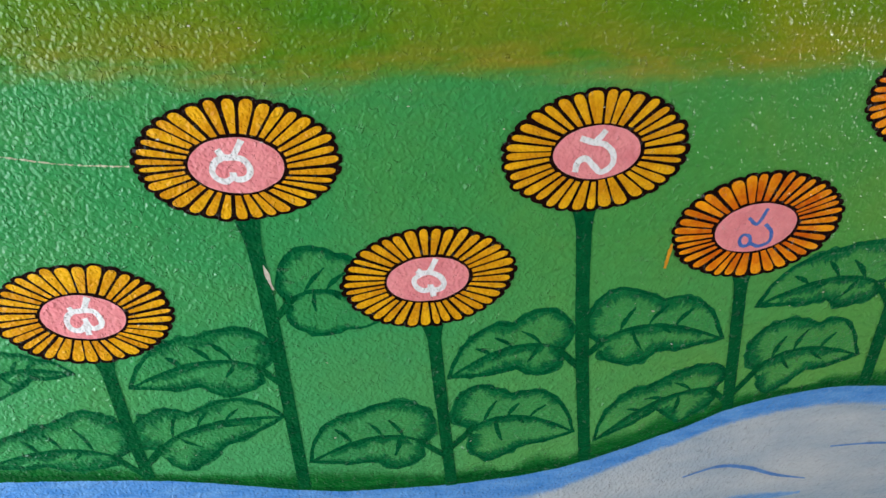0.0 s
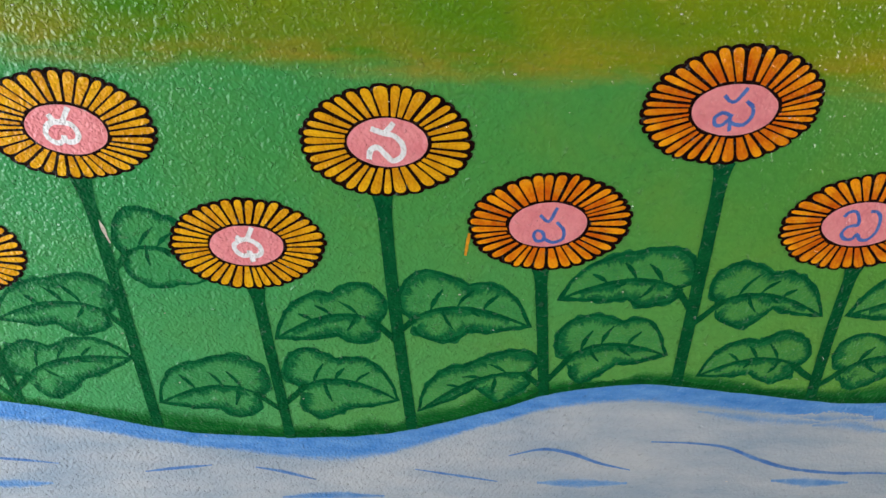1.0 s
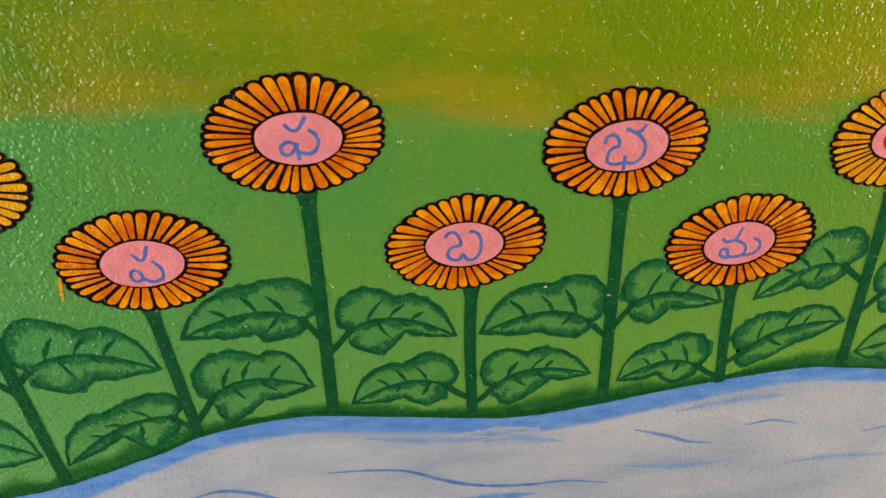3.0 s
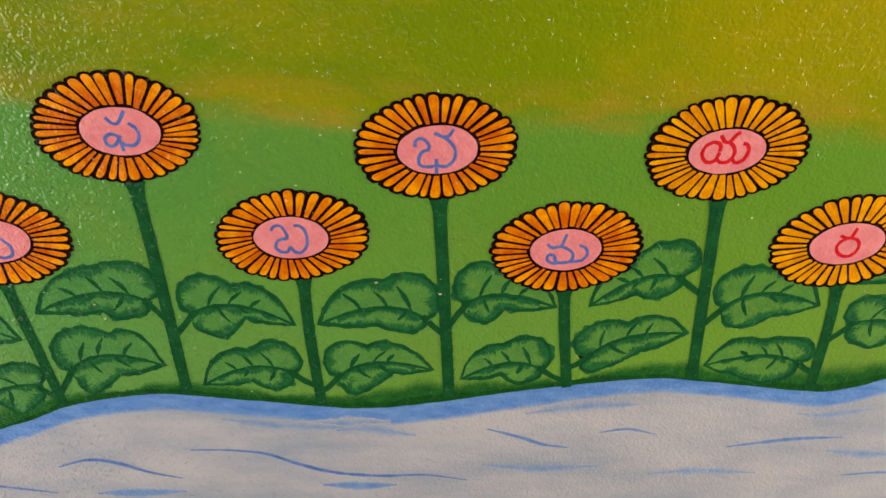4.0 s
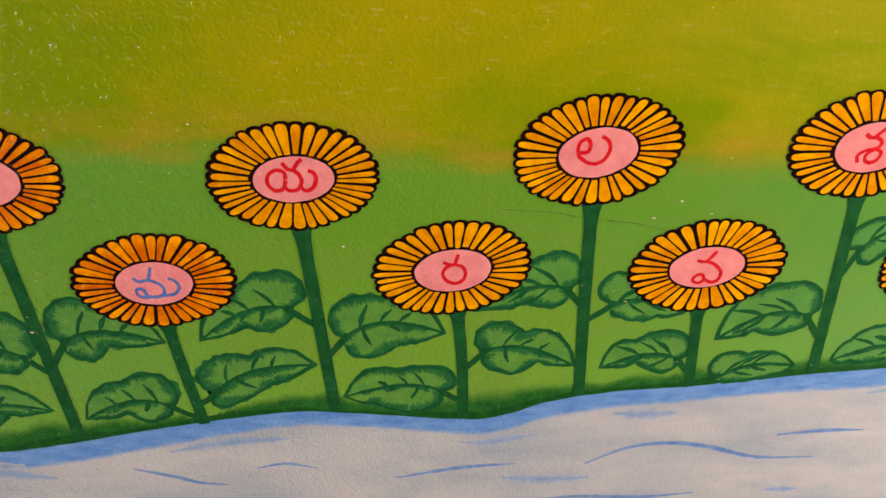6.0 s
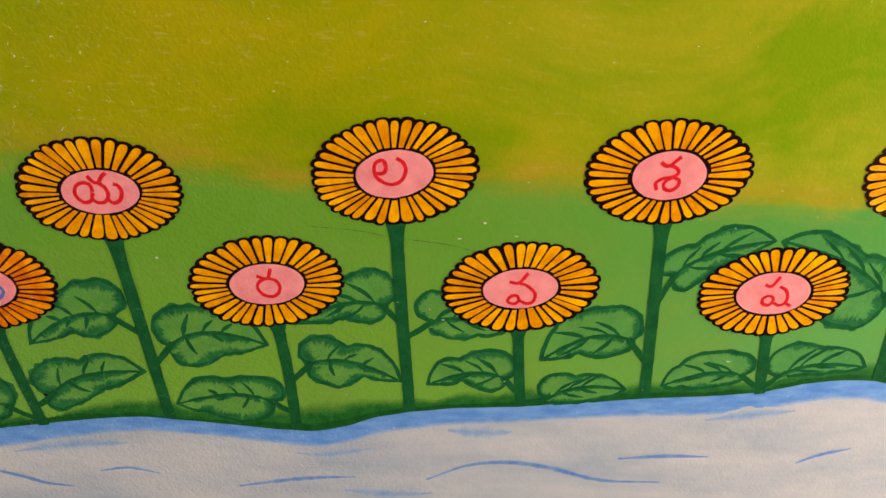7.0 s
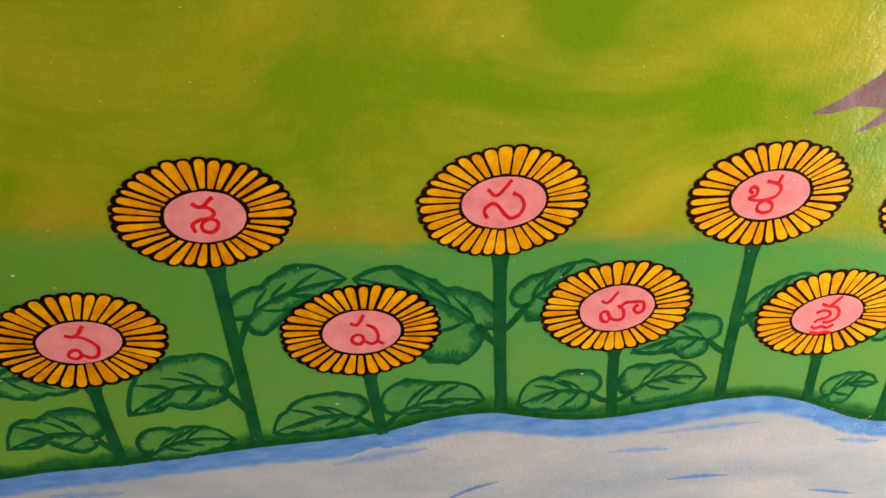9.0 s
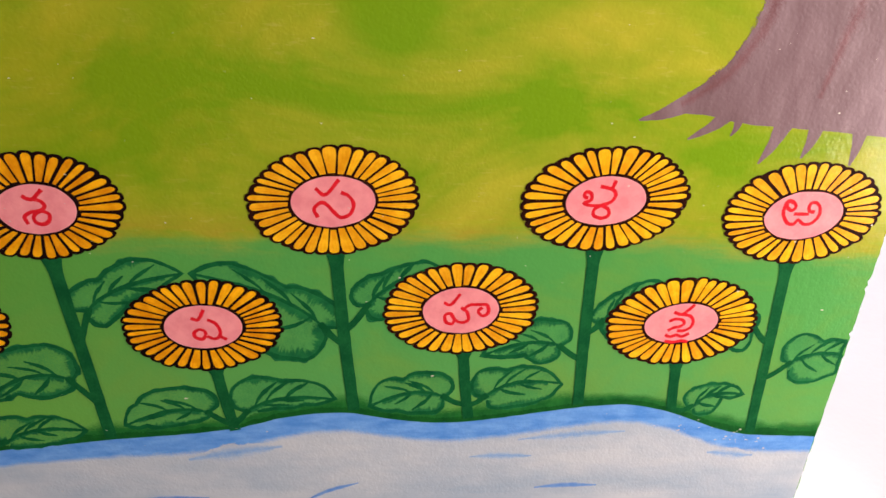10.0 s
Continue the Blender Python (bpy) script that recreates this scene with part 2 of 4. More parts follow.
STEM = paint("stem_green", (0.002, 0.072, 0.022), (0.006, 0.108, 0.030), 0.3, 40, streak=(5, 6, 1), sheen=0.03)
LEAF_LINE = paint("leaf_outline_green", (0.002, 0.074, 0.025), (0.006, 0.115, 0.034), 0.3, 50, edge=0.45, sheen=0.03)


def leaf_ground(tree):
    """The thin leaf wash over the meadow green."""
    return mix(tree, 0.5, wall_colour(tree), (0.034, 0.225, 0.062))


LEAF_EDGE = paint("leaf_brushing_green", (0.003, 0.100, 0.032), (0.010, 0.155, 0.042), 0.3, 50, edge=0.85, cover=0.95, hair=True, under=leaf_ground)
LEAF_FILL = paint("leaf_wash_green", (0.016, 0.18, 0.055), (0.050, 0.27, 0.070), 0.3, 30, cover=0.50, under=wall_colour)
FRINGE = paint("grass_fringe_green", (0.003, 0.095, 0.016), (0.012, 0.150, 0.024), 0.3, 50, edge=0.75, under=wall_colour)
FRINGE_DARK = paint("grass_edge_green", (0.002, 0.065, 0.012), (0.007, 0.105, 0.018), 0.3, 50, edge=0.65, sheen=0.06)
WATER = paint("water_white", WATER_DARK, WATER_LIGHT, 0.25, 4.0, (1.0, 1.0, 3.0), ramp=(0.32, 0.62), grain=0.12)
BAND = paint("water_edge_blue", (0.075, 0.25, 0.64), (0.16, 0.36, 0.73), 0.28, 24, (1, 1, 3), edge=0.5, grain=0.12, under=water_colour)
RIPPLE = paint("ripple_blue", (0.065, 0.18, 0.50), (0.14, 0.28, 0.58), 0.3, 40, edge=0.62, grain=0.12, under=water_colour)
RIPPLE_SOFT = paint("ripple_pale_blue", (0.085, 0.22, 0.55), (0.18, 0.32, 0.60), 0.3, 40, edge=0.9, grain=0.12, under=water_colour)
PATCH_STRONG = paint("blue_brushing", (0.10, 0.26, 0.58), (0.20, 0.36, 0.63), 0.3, 40, edge=1.0, grain=0.12, under=water_colour)
PATCH = paint("blue_wash", (0.14, 0.30, 0.58), (0.25, 0.39, 0.62), 0.3, 40, edge=1.38, cover=0.96, grain=0.12, under=water_colour)
BARK_LOW, BARK_HIGH = (0.15, 0.082, 0.088), (0.27, 0.175, 0.19)


def bark_colour(tree):
    r = tree.nodes.new("ShaderNodeMapRange")
    r.inputs[1].default_value, r.inputs[2].default_value = 0.35, 0.65
    tree.links.new(noise_of(tree, 7.0, 4.0, 0.6, (2.2, 1.0, 0.6)), r.inputs[0])
    return mix(tree, r.outputs[0], BARK_LOW, BARK_HIGH)


BARK = paint("trunk_mauve_brown", BARK_LOW, BARK_HIGH, 0.3, 7.0, (2.2, 1.0, 0.6))
BARK_DARK = paint("trunk_shade_brown", (0.15, 0.055, 0.06), (0.21, 0.09, 0.095), 0.4, 20, edge=1.5, under=bark_colour)
CRACK = paint("crack_pale", (0.42, 0.40, 0.28), (0.56, 0.50, 0.36), 0.7, 60, edge=1.3, cover=0.85)
DRIP = paint("drip_orange", (0.70, 0.30, 0.015), (0.78, 0.36, 0.02), 0.4, 60, edge=0.6)
CHIP = paint("bare_plaster", (0.55, 0.47, 0.38), (0.70, 0.62, 0.52), 0.8, 90)
SMUDGE = paint("pink_smudge", (0.40, 0.22, 0.16), (0.48, 0.30, 0.22), 0.5, 60, edge=1.9, cover=0.62)
SCRATCH = paint("scratch_dark", (0.05, 0.11, 0.03), (0.08, 0.14, 0.04), 0.6, 60, edge=1.2, cover=0.9)


def plain(name, a, b, scale, rough, bump=0.002):
    m, tree, bsdf = nodes_of(name)
    n = noise_of(tree, scale, 5.0, 0.6)
    tree.links.new(mix(tree, n, a, b), bsdf.inputs["Base Color"])
    bsdf.inputs["Roughness"].default_value = rough
    bp = add(tree, "ShaderNodeBump", Strength=0.5, Distance=bump)
    tree.links.new(noise_of(tree, scale * 12, 4.0), bp.inputs["Height"])
    tree.links.new(bp.outputs[0], bsdf.inputs["Normal"])
    return m


PLASTER = plain("dull_plaster", (0.09, 0.085, 0.075), (0.13, 0.12, 0.11), 4, 0.85)
CEMENT = plain("cement_floor", (0.10, 0.095, 0.085), (0.16, 0.15, 0.135), 5, 0.7)
COURT = plain("pale_courtyard", (0.76, 0.75, 0.73), (0.84, 0.83, 0.81), 3, 0.9)


# ---- building blocks ----
def mesh_object(name, bm, material, parent=None):
    me = bpy.data.meshes.new(name)
    bm.to_mesh(me)
    bm.free()
    me.materials.append(material)
    ob = new(name, me)
    if parent:
        ob.parent = parent
    return ob


def part(name, bm, material, parent, label=""):
    ob = mesh_object(name, bm, material, parent)
    return tagged(ob, label) if label else ob


def at_wall(p, d):
    return Vector((p[0], -0.13 * d, p[1]))


def smooth(points, step=0.004, closed=False):
    """A curve through the given points, evenly sampled."""
    pts = [Vector(p) for p in points]
    n = len(pts)
    out = []
    for i in range(n if closed else n - 1):
        if closed:
            a, b, c, e = (pts[(i + k) % n] for k in (-1, 0, 1, 2))
        else:
            b, c = pts[i], pts[i + 1]
            a = pts[i - 1] if i else b * 2 - c
            e = pts[i + 2] if i + 2 < n else c * 2 - b
        count = max(2, int((c - b).length / step))
        for k in range(count):
            t = k / count
            out.append(0.5 * (2 * b + (c - a) * t + (2 * a - 5 * b + 4 * c - e) * t * t + (3 * b - a - 3 * c + e) * t ** 3))
    if not closed:
        out.append(pts[-1])
    return out


def wobble(p, amount, scale=60.0, seed=0.0):
    v = noise.noise_vector((p[0] * scale, seed, p[1] * scale))
    return Vector((p[0] + amount * v[0], p[1] + amount * v[2]))


def ribbon(bm, pts, width, d, closed=False, wob=0.0, inward=0.0):
    """A brush stroke along pts; width is a number or a function of 0 to 1 along it; inward shifts it to its left."""
    uv = bm.loops.layers.uv.verify()
    n = len(pts)
    rows = []
    far = 0.0
    for i, p in enumerate(pts):
        a = pts[(i - 1) % n] if closed or i else p
        b = pts[(i + 1) % n] if closed or i < n - 1 else p
        t = (b - a).normalized() if (b - a).length > 1e-9 else Vector((1, 0))
        nrm = Vector((-t[1], t[0]))
        s = i / max(1, n - 1)
        w = width(s) if callable(width) else width
        if wob:
            w *= 1 + wob * noise.noise((p[0] * 90, p[1] * 90, 3.1))
        far += (p - pts[i - 1]).length if i else 0.0
        shift = inward(s) if callable(inward) else inward
        rows.append((bm.verts.new(at_wall(p + nrm * (shift + w / 2), d + 0.0002 * s)), bm.verts.new(at_wall(p + nrm * (shift - w / 2), d + 0.0002 * s)), far))
    for i in range(n if closed else n - 1):
        a, b = rows[i], rows[(i + 1) % n]
        face = bm.faces.new((a[1], b[1], b[0], a[0]))
        fb = b[2] if b[2] >= a[2] else a[2] + 0.004
        for loop, c in zip(face.loops, ((1, a[2]), (1, fb), (0, fb), (0, a[2]))):
            loop[uv].uv = (c[0], c[1] * 40)
    return bm


def stroke(name, points, width, d, material, parent, wob=0.15, step=0.004, label="", taper=0.0):
    pts = smooth(points, step)
    w = (lambda s: width * (1 - taper + taper * math.sin(math.pi * min(max(s, 0.06), 0.94)))) if taper else width
    return part(name, ribbon(bmesh.new(), pts, w, d, wob=wob), material, parent, label)


def slab(bm, outline, d, thick=0.0006, uvs=None):
    """A flat coat of paint with its own rim, front at d from the wall. outline runs counter-clockwise."""
    uv = bm.loops.layers.uv.verify()
    top = [bm.verts.new(at_wall(p, d)) for p in outline]
    low = [bm.verts.new(at_wall(p, d - thick)) for p in outline]
    face = bm.faces.new(top)
    if uvs:
        for loop, c in zip(face.loops, uvs):
            loop[uv].uv = c
    n = len(top)
    for i in range(n):
        bm.faces.new((low[i], low[(i + 1) % n], top[(i + 1) % n], top[i]))
    return bm


def thing(name, place, label, category, group=""):
    root = new(name)
    root.empty_display_size = 0.02
    root.location = at_wall(place, 0)
    return tagged(root, label, category, group)


def settle(root):
    """Keeps the parts, built in the wall's own measure, where they are under their root."""
    for child in root.children:
        child.matrix_parent_inverse = Matrix.Translation(-root.location)


# ---- the place ----


def box_mesh(lo, hi):
    bm = bmesh.new()
    bmesh.ops.create_cube(bm, size=1)
    for v in bm.verts:
        v.co = Vector([a + (b - a) * (c + 0.5) for a, b, c in zip(lo, hi, v.co)])
    return bm


def structure(name, lo, hi, material, label):
    return tagged(mesh_object(name, box_mesh(lo, hi), material), label, kind="structure")


def mural_wall():
    """The painted wall; its free edge at the doorway is chipped and uneven."""
    bm = bmesh.new()
    rng = random.Random(4)
    edge = []
    z = 0.0
    while z < TOP:
        edge.append((END + 0.0016 * noise.noise((0, 0, z * 40)) + 0.0012 * noise.noise((3, 0, z * 160)) - (0.003 if rng.random() < 0.05 else 0), z))
        z += 0.006
    edge.append((END, TOP))
    outline = edge + [(WEST, TOP), (WEST, 0.0)]
    front = [bm.verts.new((x, 0, z)) for x, z in outline]
    back = [bm.verts.new((x, 0.2, z)) for x, z in outline]
    bm.faces.new(front)
    bm.faces.new(back[::-1])
    n = len(front)
    for i in range(n):
        bm.faces.new((back[i], back[(i + 1) % n], front[(i + 1) % n], front[i]))
    ob = mesh_object("wall_north", bm, WALL)
    return tagged(ob, "stippled plaster wall painted meadow green and olive yellow", kind="structure")


mural_wall()
# rest of the room: assumed, out of view, kept dark to limit sheen
structure("assumed_wall_north_end", (END + 1.1, 0.0, 0), (EAST, 0.2, TOP), PLASTER, "assumed dull grey wall beyond the doorway, out of view")
structure("assumed_wall_lintel", (END, 0.0, 2.15), (END + 1.1, 0.2, TOP), PLASTER, "assumed dull grey wall over the doorway, out of view")
for side, x0, x1, y0, y1, top in (("west", WEST - 0.2, WEST, -1.6, -0.3, 2.25), ("east", EAST, EAST + 0.2, -1.7, -0.3, 2.3)):
    structure(f"wall_{side}_near", (x0, y1, 0), (x1, 0.2, TOP), PLASTER, "unseen dull grey wall added beside an assumed door opening")
    structure(f"wall_{side}_far", (x0, SOUTH - 0.2, 0), (x1, y0, TOP), PLASTER, "unseen dull grey wall added beside an assumed door opening")
    structure(f"wall_{side}_lintel", (x0, y0, top), (x1, y1, TOP), PLASTER, "unseen dull grey wall added over an assumed door opening")
structure("assumed_wall_south_sill", (-0.6, SOUTH - 0.2, 0), (1.8, SOUTH, 2.1), PLASTER, "unseen dull grey wall added under an assumed high window")
structure("assumed_wall_south_lintel", (-0.6, SOUTH - 0.2, 2.8), (1.8, SOUTH, TOP), PLASTER, "unseen dull grey wall added over an assumed high window")
structure("assumed_wall_south_west", (WEST, SOUTH - 0.2, 0), (-0.6, SOUTH, TOP), PLASTER, "unseen dull grey wall added beside an assumed high window")
structure("assumed_wall_south_east", (1.8, SOUTH - 0.2, 0), (EAST, SOUTH, TOP), PLASTER, "unseen dull grey wall added beside an assumed high window")
structure("floor", (WEST - 0.2, SOUTH - 0.2, -0.15), (EAST + 0.2, 0.2, 0.0), CEMENT, "assumed grey cement floor, out of view")
structure("ceiling", (WEST - 0.2, SOUTH - 0.2, TOP), (EAST + 0.2, 0.2, TOP + 0.15), PLASTER, "assumed dull grey ceiling slab, out of view")
ground_bm = bmesh.new()
bmesh.ops.create_grid(ground_bm, x_segments=8, y_segments=8, size=400)
ground = mesh_object("ground", ground_bm, COURT)
ground.location.z = -0.16
tagged(ground, "pale sunlit courtyard ground", kind="structure")


# ---- painted river ----
SHORE = [(WEST + 0.005, 0.70), (-0.9, 0.72), (-0.4, 0.735), (-0.11, 0.715), (0.09, 0.693), (0.27, 0.652), (0.37, 0.644), (0.48, 0.643), (0.6, 0.658), (0.74, 0.706), (0.81, 0.737), (0.89, 0.754),
         (0.96, 0.759), (1.09, 0.746), (1.22, 0.734), (1.33, 0.746), (1.45, 0.768), (1.61, 0.79), (1.69, 0.788), (1.86, 0.769), (1.92, 0.774), (1.98, 0.795), (2.06, 0.81),
         (2.19, 0.818), (2.35, 0.833), (2.51, 0.846), (2.59, 0.865), (2.67, 0.871), (2.76, 0.854), (2.85, 0.852), (3.03, 0.874), (3.12, 0.867), (3.22, 0.828), (3.27, 0.815), (END - 0.001, 0.807)]
shore = [wobble(p, 0.0012, 50) for p in smooth(SHORE, 0.012)]
shore_low = [Vector((p[0], 0.06)) for p in shore]

river = thing("painted_river", (1.2, 0.4), "painted river of greyish white with blue brush ripples", "painting")
bm = bmesh.new()
for a, b, c, e in zip(shore_low, shore_low[1:], shore[1:], shore):
    bm.faces.new([bm.verts.new(at_wall(p, 0.0002)) for p in (a, b, c, e)])
bmesh.ops.remove_doubles(bm, verts=bm.verts, dist=1e-5)
part("water", bm, WATER, river, "greyish white water")


def band_width(s):
    x = s * 4.98 + WEST
    return 0.052 + 0.020 * noise.noise((x * 3.1, 1.7, 0)) + 0.024 * math.exp(-((x - 0.55) / 0.12) ** 2)


bm = bmesh.new()
uv = bm.loops.layers.uv.verify()
for i in range(len(shore) - 1):
    quad = []
    for j in (i, i + 1):
        w = band_width(j / (len(shore) - 1)) * 0.80
        quad.append((shore[j], shore[j] - Vector((0, w))))
    f = bm.faces.new([bm.verts.new(at_wall(p, 0.0004)) for p in (quad[0][1], quad[1][1], quad[1][0], quad[0][0])])
    for loop, u in zip(f.loops, (1, 1, 0.45, 0.45)):
        loop[uv].uv = (u, i * 0.1)
bmesh.ops.remove_doubles(bm, verts=bm.verts, dist=1e-5)
part("shore_band", bm, BAND, river, "clear blue band along the shore")

RIPPLES = [
    (0.0062, [(-0.051, 0.586), (-0.001, 0.582), (0.042, 0.579), (0.087, 0.574)]),
    (0.007, [(0.216, 0.561), (0.263, 0.570), (0.320, 0.579)]),
    (0.007, [(0.386, 0.577), (0.425, 0.569), (0.475, 0.553)]),
    (0.0055, [(0.626, 0.581), (0.682, 0.571), (0.750, 0.559)]),
    (0.0072, [(0.764, 0.615), (0.812, 0.630), (0.854, 0.623), (0.898, 0.604), (0.945, 0.591)]),
    (0.0072, [(0.966, 0.651), (1.025, 0.650), (1.076, 0.643), (1.120, 0.623), (1.174, 0.604), (1.245, 0.596), (1.315, 0.598), (1.379, 0.587)]),
    (0.007, [(1.404, 0.694), (1.455, 0.677), (1.49, 0.663), (1.529, 0.656)]),
    (0.006, [(1.573, 0.687), (1.615, 0.694), (1.659, 0.683)]),
    (0.008, [(1.771, 0.658), (1.867, 0.674), (1.944, 0.678)]),
    (0.009, [(2.051, 0.673), (2.111, 0.702), (2.17, 0.709), (2.235, 0.699), (2.315, 0.674), (2.409, 0.67)]),
    (0.008, [(1.97, 0.597), (2.041, 0.603), (2.152, 0.596), (2.234, 0.601)]),
    (0.008, [(2.337, 0.718), (2.408, 0.724), (2.473, 0.723)]),
    (0.007, [(2.611, 0.711), (2.645, 0.729), (2.688, 0.742)]),
    (0.009, [(2.954, 0.722), (3.002, 0.725), (3.051, 0.723)]),
    (0.007, [(3.202, 0.679), (3.288, 0.662)]),
]
for n, (width, pts) in enumerate(RIPPLES):
    stroke("ripple", pts, width * (1.3 if n < 6 else 1.6), 0.0036 + 0.00025 * (n % 3), RIPPLE if n < 6 else RIPPLE_SOFT, river, 0.3, taper=0.75)
PATCHES = [
    (0.02, [(-0.056, 0.523), (0.007, 0.525), (0.065, 0.529)]),
    (0.019, [(0.810, 0.558), (0.878, 0.559), (0.945, 0.562)]),
    (0.02, [(1.157, 0.576), (1.214, 0.574), (1.271, 0.576)]),
    (0.016, [(0.419, 0.510), (0.499, 0.518), (0.578, 0.519)]),
    (0.022, [(1.02, 0.712), (1.10, 0.700), (1.20, 0.696)]),
    (0.024, [(1.46, 0.724), (1.54, 0.738), (1.62, 0.742)]),
    (0.020, [(1.40, 0.62), (1.48, 0.612), (1.58, 0.617)]),
    (0.018, [(1.86, 0.725), (1.90, 0.722), (1.97, 0.735)]),
    (0.020, [(1.66, 0.60), (1.74, 0.607), (1.83, 0.602)]),
    (0.018, [(2.92, 0.815), (3.0, 0.822), (3.08, 0.826)]),
    (0.023, [(1.138, 0.705), (1.196, 0.703), (1.263, 0.708)]),
    (0.025, [(1.928, 0.649), (1.999, 0.642), (2.06, 0.644)]),
    (0.029, [(2.079, 0.77), (2.126, 0.767), (2.173, 0.769)]),
    (0.019, [(2.348, 0.6), (2.406, 0.601)]),
    (0.024, [(2.452, 0.794), (2.51, 0.804), (2.582, 0.814)]),
    (0.015, [(2.85, 0.785), (2.892, 0.786), (2.943, 0.784)]),
    (0.02, [(3.217, 0.781), (3.254, 0.777), (3.292, 0.773)]),
    (0.024, [(1.184, 0.691), (1.235, 0.693), (1.3, 0.681)]),
]
for n, (width, pts) in enumerate(PATCHES):
    stroke("blue_patch", pts, width * 1.6, 0.0007 + 0.00025 * (n % 10), PATCH_STRONG if n < 4 else PATCH, river, 0.4, taper=0.85)
settle(river)

# ---- painted bank ----
bank = thing("painted_grass_bank", (1.2, 0.72), "dark green brushed grass edge along the painted river", "painting")


def fringe(name, height, d, u_top, seed, material):
    bm = bmesh.new()
    uv = bm.loops.layers.uv.verify()
    for i in range(len(shore) - 1):
        quad = []
        for j in (i, i + 1):
            p = shore[j]
            k = height * (0.75 + 0.9 * max(-0.6, noise.noise((p[0] * 5 + seed, 0, seed))) + 0.35 * noise.noise((p[0] * 24, seed, 1)))
            quad.append((p - Vector((0, 0.001)), p + Vector((0, max(k, 0.004)))))
        f = bm.faces.new([bm.verts.new(at_wall(p, d)) for p in (quad[0][0], quad[1][0], quad[1][1], quad[0][1])])
        for loop, u in zip(f.loops, (0.5, 0.5, u_top, u_top)):
            loop[uv].uv = (u, i * 0.1)
    bmesh.ops.remove_doubles(bm, verts=bm.verts, dist=1e-5)
    return part(name, bm, material, bank)


fringe("dry_brushed_grass", 0.050, 0.0003, 1.0, 2.0, FRINGE)
fringe("grass_edge", 0.017, 0.0005, 1.0, 7.0, FRINGE_DARK)
settle(bank)

# ---- painted tree ----
tree_thing = thing("painted_tree", (3.3, 1.3), "painted mauve brown tree trunk with spreading roots", "painting")
left = smooth([(3.15, 2.3), (3.152, 1.6), (3.146, 1.427), (3.127, 1.375), (3.107, 1.346), (3.065, 1.315), (3.045, 1.302)], 0.01)
foot = smooth([(3.06, 1.2985), (3.10, 1.297), (3.15, 1.288), (3.20, 1.284), (3.26, 1.281), (3.32, 1.276), (END - 0.006, 1.274)], 0.01)
right = [Vector((END - 0.006, z)) for z in (1.4, 1.6, 2.3)]
bm = bmesh.new()
slab(bm, [wobble(p, 0.0012, 80) for p in left + foot + right], 0.0012)
part("trunk", bm, BARK, tree_thing)
for n, (a, b, w) in enumerate((((3.085, 1.312), (3.022, 1.289), 0.022), ((3.135, 1.302), (3.086, 1.267), 0.020), ((3.146, 1.297), (3.139, 1.272), 0.014), ((3.205, 1.292), (3.183, 1.238), 0.024),
                               ((3.248, 1.292), (3.237, 1.246), 0.022), ((3.305, 1.290), (3.304, 1.237), 0.022), ((3.362, 1.288), (3.368, 1.252), 0.018))):
    a, b = Vector(a), Vector(b)
    pts = smooth([a, a.lerp(b, 0.5) + Vector((0.002, -0.002)), b], 0.003)
    part("root", ribbon(bmesh.new(), pts, lambda s, w=w: w * (1.05 - s) ** 0.8, 0.0016 + 0.0003 * (n % 2), wob=0.15), BARK, tree_thing)
for n, pts in enumerate(([(3.16, 1.6), (3.157, 1.43), (3.14, 1.375), (3.115, 1.34), (3.07, 1.308)], [(3.27, 1.6), (3.262, 1.45), (3.25, 1.38), (3.24, 1.32)], [(3.33, 1.55), (3.318, 1.42), (3.325, 1.33)])):
    stroke("bark_streak", pts, (0.042, 0.036, 0.030)[n], 0.0024, BARK_DARK, tree_thing, 0.4, taper=0.6)
settle(tree_thing)


